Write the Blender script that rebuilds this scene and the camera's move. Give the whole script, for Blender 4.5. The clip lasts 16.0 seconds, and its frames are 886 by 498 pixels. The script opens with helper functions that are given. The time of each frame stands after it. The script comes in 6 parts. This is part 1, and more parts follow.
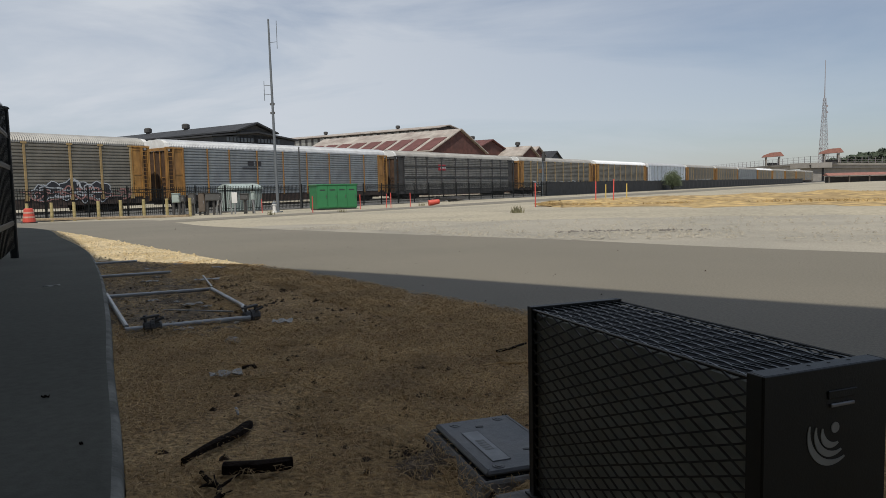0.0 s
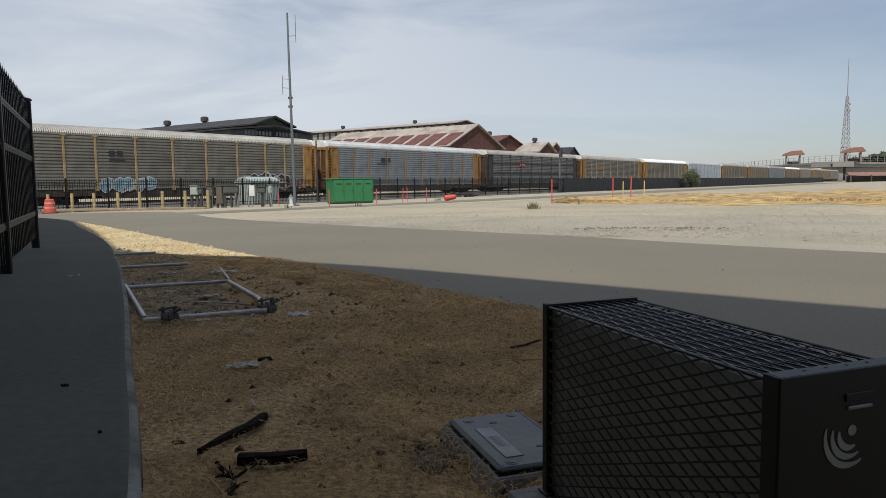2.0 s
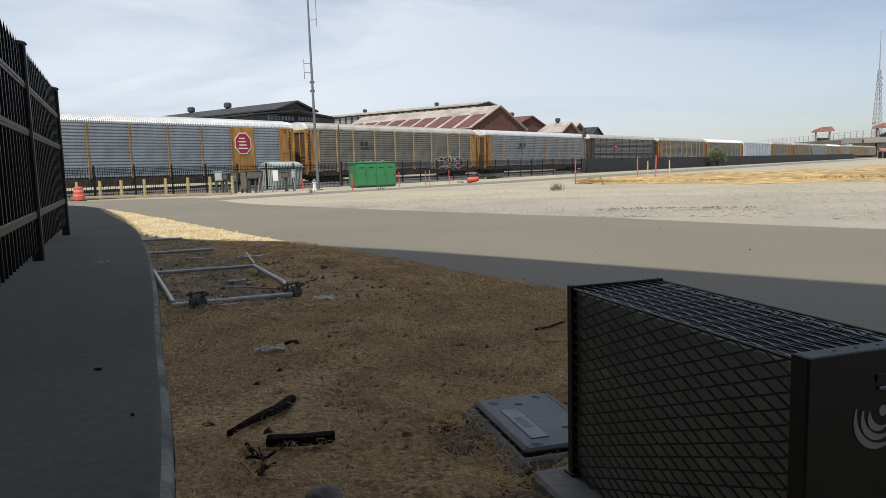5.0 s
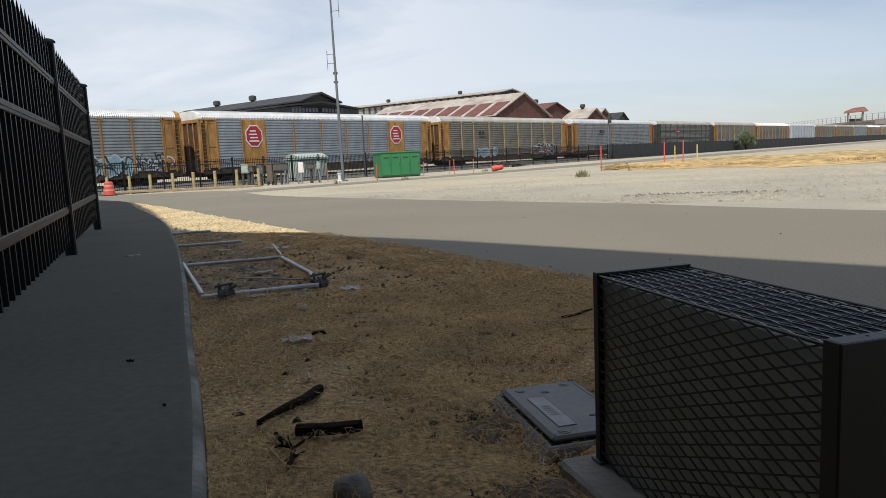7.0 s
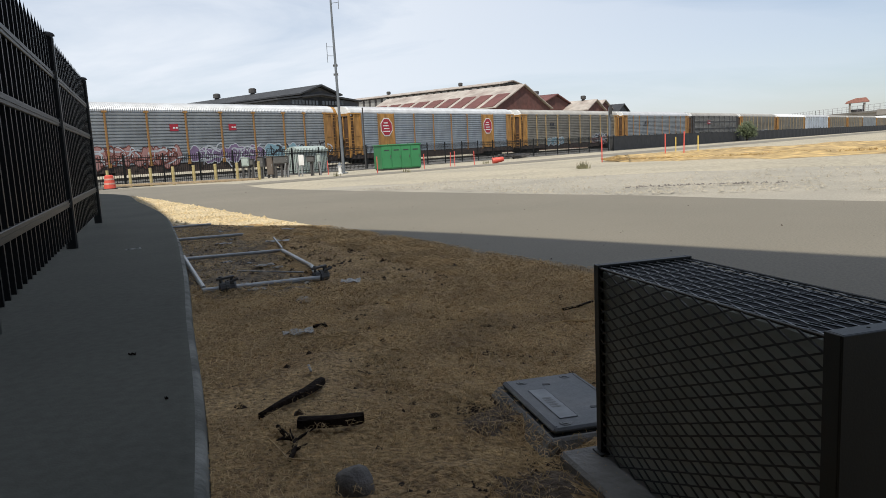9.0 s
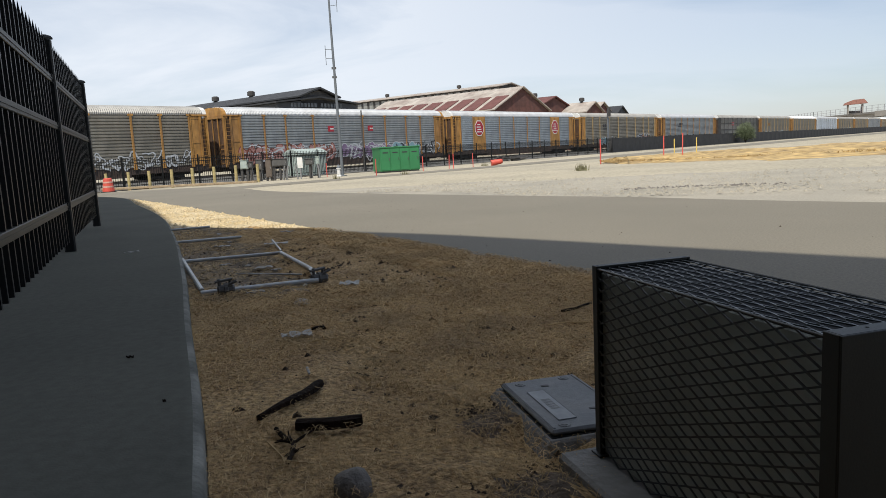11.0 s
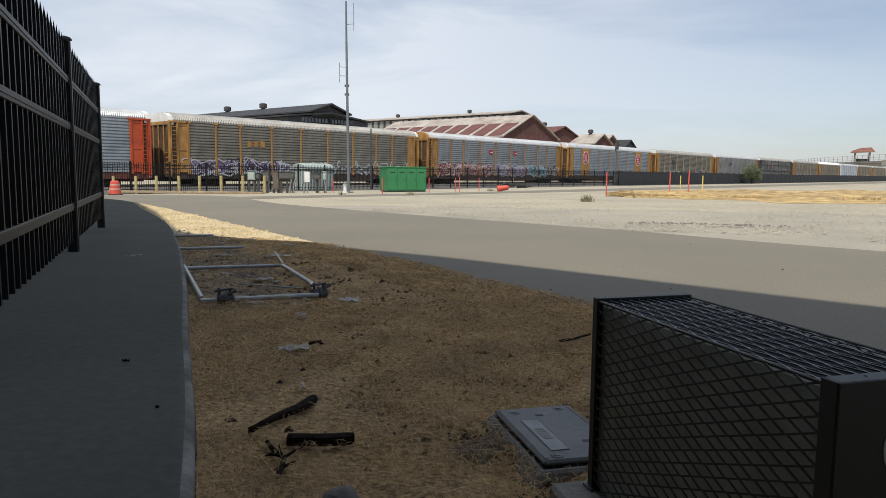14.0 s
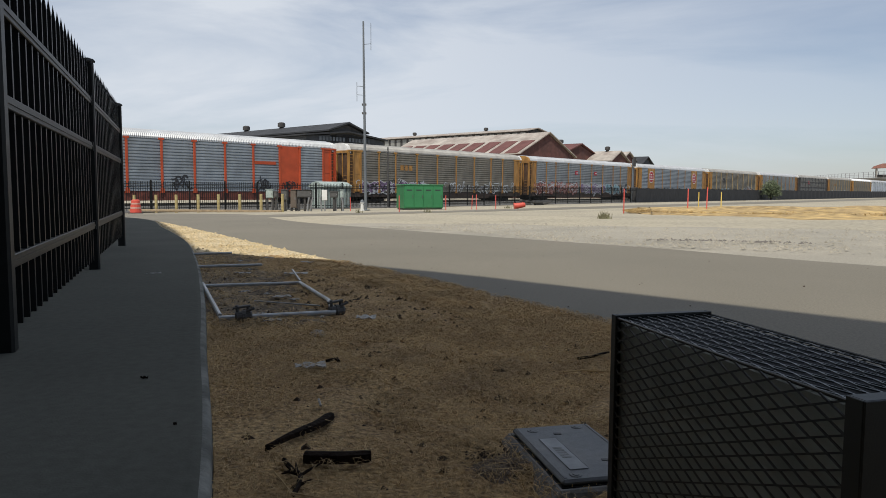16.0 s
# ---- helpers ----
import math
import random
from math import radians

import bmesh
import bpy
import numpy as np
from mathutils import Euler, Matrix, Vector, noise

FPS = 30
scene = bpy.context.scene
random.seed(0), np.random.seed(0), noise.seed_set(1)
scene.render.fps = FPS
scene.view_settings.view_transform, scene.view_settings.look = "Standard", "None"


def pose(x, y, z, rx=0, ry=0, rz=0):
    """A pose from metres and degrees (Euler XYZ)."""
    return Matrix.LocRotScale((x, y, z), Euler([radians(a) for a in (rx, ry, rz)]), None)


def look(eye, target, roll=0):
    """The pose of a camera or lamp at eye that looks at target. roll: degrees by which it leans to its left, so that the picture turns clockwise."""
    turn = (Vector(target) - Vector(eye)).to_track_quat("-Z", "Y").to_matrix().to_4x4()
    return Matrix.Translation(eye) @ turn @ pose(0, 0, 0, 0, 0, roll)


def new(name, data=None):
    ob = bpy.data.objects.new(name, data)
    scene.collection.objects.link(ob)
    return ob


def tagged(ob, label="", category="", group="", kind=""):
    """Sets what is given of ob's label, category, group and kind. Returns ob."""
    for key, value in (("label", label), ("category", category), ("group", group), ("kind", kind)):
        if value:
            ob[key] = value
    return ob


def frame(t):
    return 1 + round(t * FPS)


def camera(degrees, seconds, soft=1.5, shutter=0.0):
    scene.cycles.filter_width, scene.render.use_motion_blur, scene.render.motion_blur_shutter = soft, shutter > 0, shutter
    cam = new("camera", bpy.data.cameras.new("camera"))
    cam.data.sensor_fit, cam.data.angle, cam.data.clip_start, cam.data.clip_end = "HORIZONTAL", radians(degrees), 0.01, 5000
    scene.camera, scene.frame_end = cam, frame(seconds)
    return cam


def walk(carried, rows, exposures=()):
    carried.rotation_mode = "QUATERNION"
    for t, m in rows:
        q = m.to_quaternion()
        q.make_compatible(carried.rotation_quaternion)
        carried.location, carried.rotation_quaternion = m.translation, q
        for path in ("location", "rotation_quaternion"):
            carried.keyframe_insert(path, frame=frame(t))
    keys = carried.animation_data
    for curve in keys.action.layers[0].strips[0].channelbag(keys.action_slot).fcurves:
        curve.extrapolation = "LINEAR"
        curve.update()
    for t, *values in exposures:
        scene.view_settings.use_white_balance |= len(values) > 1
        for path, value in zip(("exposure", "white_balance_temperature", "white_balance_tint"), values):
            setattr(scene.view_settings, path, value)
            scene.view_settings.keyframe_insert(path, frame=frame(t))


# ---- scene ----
cam = camera(64.0, 16.0, soft=0.8)
PATH = [
    (0, pose(0.000, 0.000, 0.748, 85.065, 1.308, -0.100)),
    (0.5, pose(-0.000, 0.006, 0.752, 84.712, 1.254, -0.044)),
    (1, pose(-0.000, -0.004, 0.750, 84.814, 0.410, 0.521)),
    (1.5, pose(0.000, -0.001, 0.751, 84.562, 0.222, 1.033)),
    (2, pose(-0.001, -0.003, 0.750, 84.696, 0.689, 1.214)),
    (2.5, pose(0.000, -0.000, 0.751, 83.906, 1.519, 1.777)),
    (3, pose(0.002, -0.000, 0.754, 82.203, 2.725, 1.728)),
    (3.5, pose(-0.001, -0.006, 0.749, 81.893, 2.909, 1.944)),
    (4, pose(0.002, -0.001, 0.752, 82.583, 3.868, 2.277)),
    (4.5, pose(-0.002, -0.005, 0.751, 83.355, 1.817, 2.336)),
    (7, pose(0.001, -0.002, 0.750, 82.512, 2.577, 4.971)),
    (7.5, pose(-0.001, -0.004, 0.749, 82.096, 2.409, 4.971)),
    (8, pose(0.001, -0.002, 0.751, 81.866, 2.612, 5.037)),
    (8.5, pose(0.001, -0.004, 0.750, 82.016, 2.806, 5.009)),
    (9, pose(0.001, -0.002, 0.751, 81.896, 2.777, 5.010)),
    (11.5, pose(0.003, 0.001, 0.748, 82.099, 3.015, 4.791)),
    (12, pose(0.002, -0.001, 0.751, 82.041, 3.029, 4.156)),
    (12.5, pose(0.001, -0.001, 0.750, 81.528, 0.122, 4.080)),
    (13, pose(-0.000, -0.003, 0.748, 82.873, -0.729, 4.095)),
    (13.5, pose(-0.003, -0.004, 0.750, 83.283, -1.253, 5.220)),
    (14, pose(-0.001, -0.005, 0.750, 83.892, -0.539, 5.468)),
    (14.5, pose(-0.001, -0.006, 0.750, 84.159, -0.323, 5.987)),
    (15, pose(-0.002, -0.005, 0.747, 84.818, -0.616, 5.957)),
    (15.5, pose(-0.002, -0.006, 0.748, 84.895, -0.969, 6.909)),
    (16, pose(-0.001, -0.003, 0.748, 85.298, -0.296, 6.810)),
]
walk(cam, PATH, [(0.0, -0.48), (1.5, -0.38), (2.5, -0.28), (3.5, -0.06), (7.0, -0.07), (9.0, 0.0), (12.5, 0.01), (14.5, -0.14), (16.0, -0.27)])

# ---- plan: the track's own axes, a along it, p towards the camera's side ----
ORIGIN = (-17.48, 63.59)
ALONG = (0.5659, 0.8245)
ACROSS = (0.8245, -0.5659)
EYE_P = 50.4
TRACK_YAW = 55.54


def tr(a, p):
    return (ORIGIN[0] + a * ALONG[0] + p * ACROSS[0], ORIGIN[1] + a * ALONG[1] + p * ACROSS[1])


def perp(x, y):
    return (x - ORIGIN[0]) * ACROSS[0] + (y - ORIGIN[1]) * ACROSS[1]


def gz(x, y):
    """Height of the ground: level round the walkway, falling gently to the track."""
    return -0.0155 * min(max(EYE_P - perp(x, y) - 4.0, 0.0), 41.0)


# ---- sky, sun, exposure ----
SUN_ELEVATION, SUN_TO = 57.0, (0.10, 0.995)
world = bpy.data.worlds.new("sky")
scene.world = world
world.use_nodes = True
wn, wl = world.node_tree.nodes, world.node_tree.links
wn.clear()
sky = wn.new("ShaderNodeTexSky")
sky.sky_type, sky.sun_disc = "NISHITA", False
sky.sun_elevation = radians(SUN_ELEVATION)
sky.sun_rotation = math.atan2(-SUN_TO[0], -SUN_TO[1])
sky.air_density, sky.dust_density, sky.ozone_density = 1.0, 0.7, 2.0
coord = wn.new("ShaderNodeTexCoord")
flat = wn.new("ShaderNodeMapping")
flat.inputs["Scale"].default_value = (1.0, 1.3, 5.5)
flat.inputs["Rotation"].default_value = (0.0, radians(10), radians(20))
wl.new(coord.outputs["Generated"], flat.inputs["Vector"])
veil = wn.new("ShaderNodeTexNoise")
veil.inputs["Scale"].default_value, veil.inputs["Detail"].default_value = 1.35, 7.0
veil.inputs["Roughness"].default_value, veil.inputs["Distortion"].default_value = 0.56, 0.5
wl.new(flat.outputs[0], veil.inputs["Vector"])
cover = wn.new("ShaderNodeMapRange")
cover.inputs["From Min"].default_value, cover.inputs["From Max"].default_value = 0.34, 0.60
cover.inputs["To Min"].default_value, cover.inputs["To Max"].default_value = 0.25, 0.95
wl.new(veil.outputs["Fac"], cover.inputs["Value"])
mixc = wn.new("ShaderNodeMix")
mixc.data_type = "RGBA"
mixc.inputs["B"].default_value = (8.4, 8.95, 9.75, 1)
side = wn.new("ShaderNodeSeparateXYZ")
wl.new(coord.outputs["Generated"], side.inputs[0])
thin = wn.new("ShaderNodeMapRange")
thin.inputs["From Min"].default_value, thin.inputs["From Max"].default_value = -0.25, 0.55
thin.inputs["To Min"].default_value, thin.inputs["To Max"].default_value = 1.0, 0.40
wl.new(side.outputs["X"], thin.inputs["Value"])
both = wn.new("ShaderNodeMath")
both.operation = "MULTIPLY"
wl.new(cover.outputs[0], both.inputs[0])
wl.new(thin.outputs[0], both.inputs[1])
wl.new(both.outputs[0], mixc.inputs["Factor"])
tint = wn.new("ShaderNodeMix")
tint.data_type, tint.blend_type = "RGBA", "MULTIPLY"
tint.inputs["Factor"].default_value = 1.0
tint.inputs["B"].default_value = (0.985, 0.99, 1.045, 1)
wl.new(sky.outputs[0], tint.inputs["A"])
wl.new(tint.outputs["Result"], mixc.inputs["A"])
bg = wn.new("ShaderNodeBackground")
bg.inputs["Strength"].default_value = 0.10
wl.new(mixc.outputs["Result"], bg.inputs["Color"])
wl.new(bg.outputs[0], wn.new("ShaderNodeOutputWorld").inputs["Surface"])

sun = new("sun", bpy.data.lights.new("sun", "SUN"))
sun.data.energy, sun.data.angle, sun.data.color = 4.1, radians(0.6), (1.0, 0.95, 0.845)
ce = math.cos(radians(SUN_ELEVATION))
sun.matrix_world = look((0, 0, 30), (SUN_TO[0] * ce, SUN_TO[1] * ce, 30 - math.sin(radians(SUN_ELEVATION))))


# ---- materials ----
def mat(name, color, rough=0.8, metal=0.0, vary=0.15, scale=4.0, bump=0.0, bump_scale=40.0, second=None, second_scale=1.0, second_amount=0.5, per_object=0.0, stretch=(1, 1, 1)):
    """A surface with two scales of variation: fine grain, and stains towards a second colour."""
    m = bpy.data.materials.new(name)
    m.use_nodes = True
    n, l = m.node_tree.nodes, m.node_tree.links
    b = n["Principled BSDF"]
    b.inputs["Roughness"].default_value, b.inputs["Metallic"].default_value = rough, metal
    tc = n.new("ShaderNodeTexCoord")
    mp = n.new("ShaderNodeMapping")
    mp.inputs["Scale"].default_value = stretch
    l.new(tc.outputs["Object"], mp.inputs["Vector"])
    fine = n.new("ShaderNodeTexNoise")
    fine.inputs["Scale"].default_value, fine.inputs["Detail"].default_value = scale, 6.0
    l.new(mp.outputs[0], fine.inputs["Vector"])
    r = n.new("ShaderNodeMapRange")
    r.inputs["From Min"].default_value, r.inputs["From Max"].default_value = 0.3, 0.7
    r.inputs["To Min"].default_value, r.inputs["To Max"].default_value = 1 - vary, 1 + vary
    l.new(fine.outputs["Fac"], r.inputs["Value"])
    base = n.new("ShaderNodeMix")
    base.data_type = "RGBA"
    base.inputs["A"].default_value = (*color, 1)
    base.inputs["B"].default_value = (*(second or color), 1)
    big = n.new("ShaderNodeTexNoise")
    big.inputs["Scale"].default_value, big.inputs["Detail"].default_value = second_scale, 5.0
    l.new(mp.outputs[0], big.inputs["Vector"])
    br = n.new("ShaderNodeMapRange")
    br.inputs["From Min"].default_value, br.inputs["From Max"].default_value = 0.42, 0.68
    br.inputs["To Max"].default_value = second_amount if second else 0.0
    l.new(big.outputs["Fac"], br.inputs["Value"])
    l.new(br.outputs[0], base.inputs["Factor"])
    mul = n.new("ShaderNodeMix")
    mul.data_type, mul.blend_type = "RGBA", "MULTIPLY"
    mul.inputs["Factor"].default_value = 1.0
    l.new(base.outputs["Result"], mul.inputs["A"])
    if per_object:
        info = n.new("ShaderNodeObjectInfo")
        pr = n.new("ShaderNodeMapRange")
        pr.inputs["To Min"].default_value, pr.inputs["To Max"].default_value = 1 - per_object, 1 + per_object
        l.new(info.outputs["Random"], pr.inputs["Value"])
        mm = n.new("ShaderNodeMath")
        mm.operation = "MULTIPLY"
        l.new(r.outputs[0], mm.inputs[0])
        l.new(pr.outputs[0], mm.inputs[1])
        l.new(mm.outputs[0], mul.inputs["B"])
    else:
        l.new(r.outputs[0], mul.inputs["B"])
    l.new(mul.outputs["Result"], b.inputs["Base Color"])
    if bump:
        g = n.new("ShaderNodeTexNoise")
        g.inputs["Scale"].default_value, g.inputs["Detail"].default_value = bump_scale, 5.0
        l.new(mp.outputs[0], g.inputs["Vector"])
        bp = n.new("ShaderNodeBump")
        bp.inputs["Strength"].default_value, bp.inputs["Distance"].default_value = bump, 0.02
        l.new(g.outputs["Fac"], bp.inputs["Height"])
        l.new(bp.outputs[0], b.inputs["Normal"])
    return m


M = {}
M["lot"] = mat("pale_gravel", (0.41, 0.36, 0.265), 0.95, vary=0.25, scale=9.0, bump=0.5, bump_scale=25, second=(0.31, 0.28, 0.215), second_scale=0.22, second_amount=0.9)
M["gravel"] = mat("grey_gravel", (0.37, 0.335, 0.27), 0.95, vary=0.22, scale=45.0, bump=0.4, bump_scale=60, second=(0.28, 0.26, 0.215), second_scale=0.5, second_amount=0.8)
M["road"] = mat("worn_asphalt", (0.186, 0.167, 0.130), 0.9, vary=0.16, scale=60.0, bump=0.25, bump_scale=180, second=(0.225, 0.201, 0.157), second_scale=0.25, second_amount=0.8)
# concrete darkened past its own tone, to deepen the shade on the walkway
M["concrete"] = mat("smooth_shaded_concrete", (0.112, 0.113, 0.096), 0.9, vary=0.10, scale=30.0, bump=0.10, bump_scale=150, second=(0.090, 0.091, 0.078), second_scale=0.8, second_amount=0.8)
M["curb"] = mat("curb_concrete", (0.21, 0.21, 0.188), 0.9, vary=0.35, scale=9.0, bump=0.5, bump_scale=45, second=(0.11, 0.11, 0.098), second_scale=5.0, second_amount=0.9)
for k in ("concrete", "curb"):
    M[k].node_tree.nodes["Principled BSDF"].inputs["Specular IOR Level"].default_value = 0.08
M["dirt"] = mat("straw_covered_dirt", (0.43, 0.285, 0.13), 0.95, vary=0.55, scale=55.0, bump=1.0, bump_scale=70, second=(0.28, 0.175, 0.082), second_scale=2.6, second_amount=0.9)
M["straw"] = mat("dry_straw", (0.55, 0.385, 0.185), 0.8, vary=0.3, scale=3.0)
M["drygrass"] = mat("dry_golden_grass", (0.45, 0.315, 0.135), 0.9, vary=0.45, scale=2.5, bump=0.9, bump_scale=12, second=(0.31, 0.215, 0.10), second_scale=0.5, second_amount=0.9)
# verge: dry grass with the sunlight put into its pale colour
M["verge"] = mat("sunlit_dry_grass", (0.60, 0.485, 0.30), 0.9, vary=0.35, scale=25, bump=1.0, bump_scale=45, second=(0.48, 0.36, 0.19), second_scale=1.5, second_amount=0.8)
M["soil"] = mat("bare_grey_brown_soil", (0.205, 0.155, 0.098), 0.95, vary=0.5, scale=30.0, bump=1.0, bump_scale=40, second=(0.11, 0.085, 0.06), second_scale=3.5, second_amount=0.9)
M["clod"] = mat("dark_soil_clod", (0.055, 0.037, 0.025), 0.95, vary=0.3, scale=30)
M["black"] = mat("black_powder_coat", (0.011, 0.012, 0.012), 0.45, vary=0.15, scale=20, bump=0.05, bump_scale=200)
M["black"].node_tree.nodes["Principled BSDF"].inputs["Specular IOR Level"].default_value = 0.25
M["black_matt"] = mat("black_screen_cloth", (0.022, 0.024, 0.028), 0.9, vary=0.25, scale=2)
M["bag"] = mat("grey_insulation_cloth", (0.38, 0.40, 0.36), 0.9, vary=0.2, scale=10, bump=0.1, bump_scale=20)
M["mesh"] = mat("black_coated_mesh", (0.030, 0.034, 0.035), 0.36, vary=0.2, scale=40)
M["plate"] = mat("black_steel_plate", (0.016, 0.0185, 0.016), 0.5, vary=0.15, scale=12, bump=0.05, bump_scale=300)
M["lid"] = mat("grey_polymer_lid", (0.13, 0.137, 0.142), 0.6, vary=0.12, scale=40, bump=0.15, bump_scale=200, second=(0.22, 0.21, 0.19), second_scale=6, second_amount=0.5)
M["plate_grey"] = mat("worn_grey_name_plate", (0.25, 0.26, 0.265), 0.6, vary=0.15, scale=30)
M["weed"] = mat("dry_weed", (0.17, 0.16, 0.09), 0.8, vary=0.4, scale=8)
M["soil_patch"] = mat("dark_patch_soil", (0.115, 0.082, 0.055), 0.95, vary=0.5, scale=40.0, bump=1.0, bump_scale=50)
M["pipe"] = mat("bright_galvanised_pipe", (0.37, 0.39, 0.40), 0.4, 0.3, vary=0.2, scale=14, second=(0.30, 0.27, 0.24), second_scale=6, second_amount=0.7)
M["bark"] = mat("dark_wet_bark", (0.016, 0.010, 0.007), 0.95, vary=0.4, scale=30, bump=0.6, bump_scale=50)
M["bark"].node_tree.nodes["Principled BSDF"].inputs["Specular IOR Level"].default_value = 0.1
M["pad"] = mat("damp_concrete_pad", (0.24, 0.23, 0.215), 0.9, vary=0.2, scale=18, bump=0.3, bump_scale=70)
M["galv"] = mat("galvanised_steel", (0.34, 0.345, 0.35), 0.45, 0.6, vary=0.2, scale=20, second=(0.25, 0.24, 0.23), second_scale=5, second_amount=0.6)
M["stone"] = mat("grey_stone", (0.15, 0.135, 0.12), 0.85, vary=0.25, scale=25, bump=0.5, bump_scale=50)
M["paper"] = mat("pale_litter", (0.37, 0.36, 0.335), 0.8, vary=0.15, scale=20)
M["pale"] = mat("pale_logo_mark", (0.42, 0.42, 0.37), 0.6, vary=0.1, scale=30)
M["ballast"] = mat("grey_ballast", (0.115, 0.112, 0.105), 0.95, vary=0.5, scale=8.0, bump=0.8, bump_scale=14)
M["rail"] = mat("rail_steel", (0.20, 0.16, 0.13), 0.4, 0.8, vary=0.2, scale=6)
M["tie"] = mat("weathered_tie", (0.11, 0.09, 0.07), 0.9, vary=0.3, scale=8)
M["wheel"] = mat("grimy_wheel_steel", (0.045, 0.038, 0.033), 0.7, 0.3, vary=0.3, scale=5)
M["frame_red"] = mat("rusty_red_underframe", (0.16, 0.045, 0.03), 0.8, vary=0.4, scale=3.0, second=(0.09, 0.035, 0.028), second_scale=0.8, second_amount=0.8)
M["frame_brown"] = mat("rusty_underframe", (0.06, 0.04, 0.032), 0.85, vary=0.4, scale=3.0, second=(0.04, 0.032, 0.028), second_scale=0.8, second_amount=0.8)
M["tan_side"] = mat("grimy_galvanised_siding", (0.235, 0.22, 0.185), 0.6, 0.15, vary=0.25, scale=1.2, second=(0.155, 0.135, 0.105), second_scale=0.5, second_amount=0.8, per_object=0.06, stretch=(1, 1, 0.4))
M["grey_side"] = mat("galvanised_siding", (0.285, 0.305, 0.315), 0.5, 0.2, vary=0.22, scale=1.2, second=(0.215, 0.22, 0.22), second_scale=0.5, second_amount=0.8, per_object=0.06, stretch=(1, 1, 0.4))
M["blue_side"] = mat("bluish_galvanised_siding", (0.31, 0.345, 0.375), 0.5, 0.2, vary=0.2, scale=1.2, second=(0.25, 0.265, 0.275), second_scale=0.5, second_amount=0.7, per_object=0.05, stretch=(1, 1, 0.4))
M["dark_side"] = mat("sooty_siding", (0.19, 0.185, 0.17), 0.65, 0.15, vary=0.3, scale=1.5, second=(0.24, 0.225, 0.20), second_scale=0.6, second_amount=0.7, per_object=0.06)
M["white_side"] = mat("pale_silver_siding", (0.60, 0.64, 0.68), 0.5, 0.1, vary=0.12, scale=1.2, second=(0.5, 0.52, 0.54), second_scale=0.5, second_amount=0.6)
M["yellow"] = mat("faded_yellow_paint", (0.36, 0.185, 0.05), 0.6, vary=0.3, scale=2.5, second=(0.18, 0.095, 0.04), second_scale=1.1, second_amount=0.8, stretch=(1, 1, 0.4))
M["yellow_bright"] = mat("yellow_paint", (0.43, 0.22, 0.055), 0.55, vary=0.3, scale=2.5, second=(0.23, 0.12, 0.04), second_scale=1.1, second_amount=0.9, stretch=(1, 1, 0.4))
M["post_tan"] = mat("dusty_yellow_paint", (0.38, 0.265, 0.12), 0.65, vary=0.2, scale=1.5, second=(0.33, 0.23, 0.11), second_scale=0.8, second_amount=0.7)
M["orange"] = mat("orange_paint", (0.50, 0.075, 0.022), 0.5, vary=0.15, scale=1.5, second=(0.42, 0.07, 0.02), second_scale=0.6, second_amount=0.7)
# rusty steel with the shade of the car ends put into its dark tone
M["rust_shaded"] = mat("shaded_rusty_steel", (0.085, 0.048, 0.028), 0.85, vary=0.3, scale=3.0)
M["soot"] = mat("sooty_black_paint", (0.055, 0.052, 0.05), 0.7, vary=0.3, scale=1.5)
M["white"] = mat("white_paint", (0.74, 0.74, 0.72), 0.55, vary=0.1, scale=2.0, second=(0.55, 0.50, 0.42), second_scale=0.8, second_amount=0.5)
M["roof_pale"] = mat("pale_roof_steel", (0.36, 0.35, 0.325), 0.5, 0.2, vary=0.12, scale=1.5, second=(0.26, 0.245, 0.225), second_scale=0.4, second_amount=0.8)
M["roof_white"] = mat("bright_roof_steel", (0.50, 0.515, 0.53), 0.4, 0.25, vary=0.1, scale=1.5, second=(0.38, 0.38, 0.38), second_scale=0.4, second_amount=0.6)
M["red_logo"] = mat("red_sign_paint", (0.36, 0.02, 0.035), 0.5, vary=0.1, scale=3)
M["ink"] = mat("dark_spray_paint", (0.03, 0.03, 0.035), 0.6, vary=0.1, scale=3)
M["spray_white"] = mat("white_spray_paint", (0.46, 0.48, 0.50), 0.6, vary=0.15, scale=3)
M["spray_blue"] = mat("blue_spray_paint", (0.20, 0.33, 0.38), 0.6, vary=0.15, scale=3)
M["spray_pink"] = mat("pink_spray_paint", (0.36, 0.19, 0.17), 0.6, vary=0.15, scale=3)
M["spray_violet"] = mat("violet_spray_paint", (0.19, 0.13, 0.22), 0.6, vary=0.15, scale=3)
M["green"] = mat("green_cabinet_paint", (0.035, 0.20, 0.075), 0.45, vary=0.1, scale=2, second=(0.03, 0.16, 0.06), second_scale=1, second_amount=0.6)
M["shed"] = mat("pale_green_shed_paint", (0.36, 0.42, 0.39), 0.55, vary=0.12, scale=3, second=(0.27, 0.31, 0.29), second_scale=1.2, second_amount=0.5)
M["box_grey"] = mat("grey_meter_box", (0.085, 0.083, 0.08), 0.6, vary=0.15, scale=4)
M["box_brown"] = mat("brown_meter_box", (0.12, 0.095, 0.075), 0.6, vary=0.15, scale=4)
M["bollard"] = mat("weathered_yellow_post", (0.40, 0.33, 0.15), 0.8, vary=0.25, scale=6, second=(0.30, 0.22, 0.12), second_scale=2, second_amount=0.8)
M["timber"] = mat("weathered_timber", (0.31, 0.235, 0.15), 0.85, vary=0.3, scale=8)
M["traffic_orange"] = mat("orange_plastic", (0.60, 0.085, 0.055), 0.5, vary=0.1, scale=4)
M["band"] = mat("faded_reflective_band", (0.55, 0.30, 0.24), 0.6, vary=0.2, scale=6)
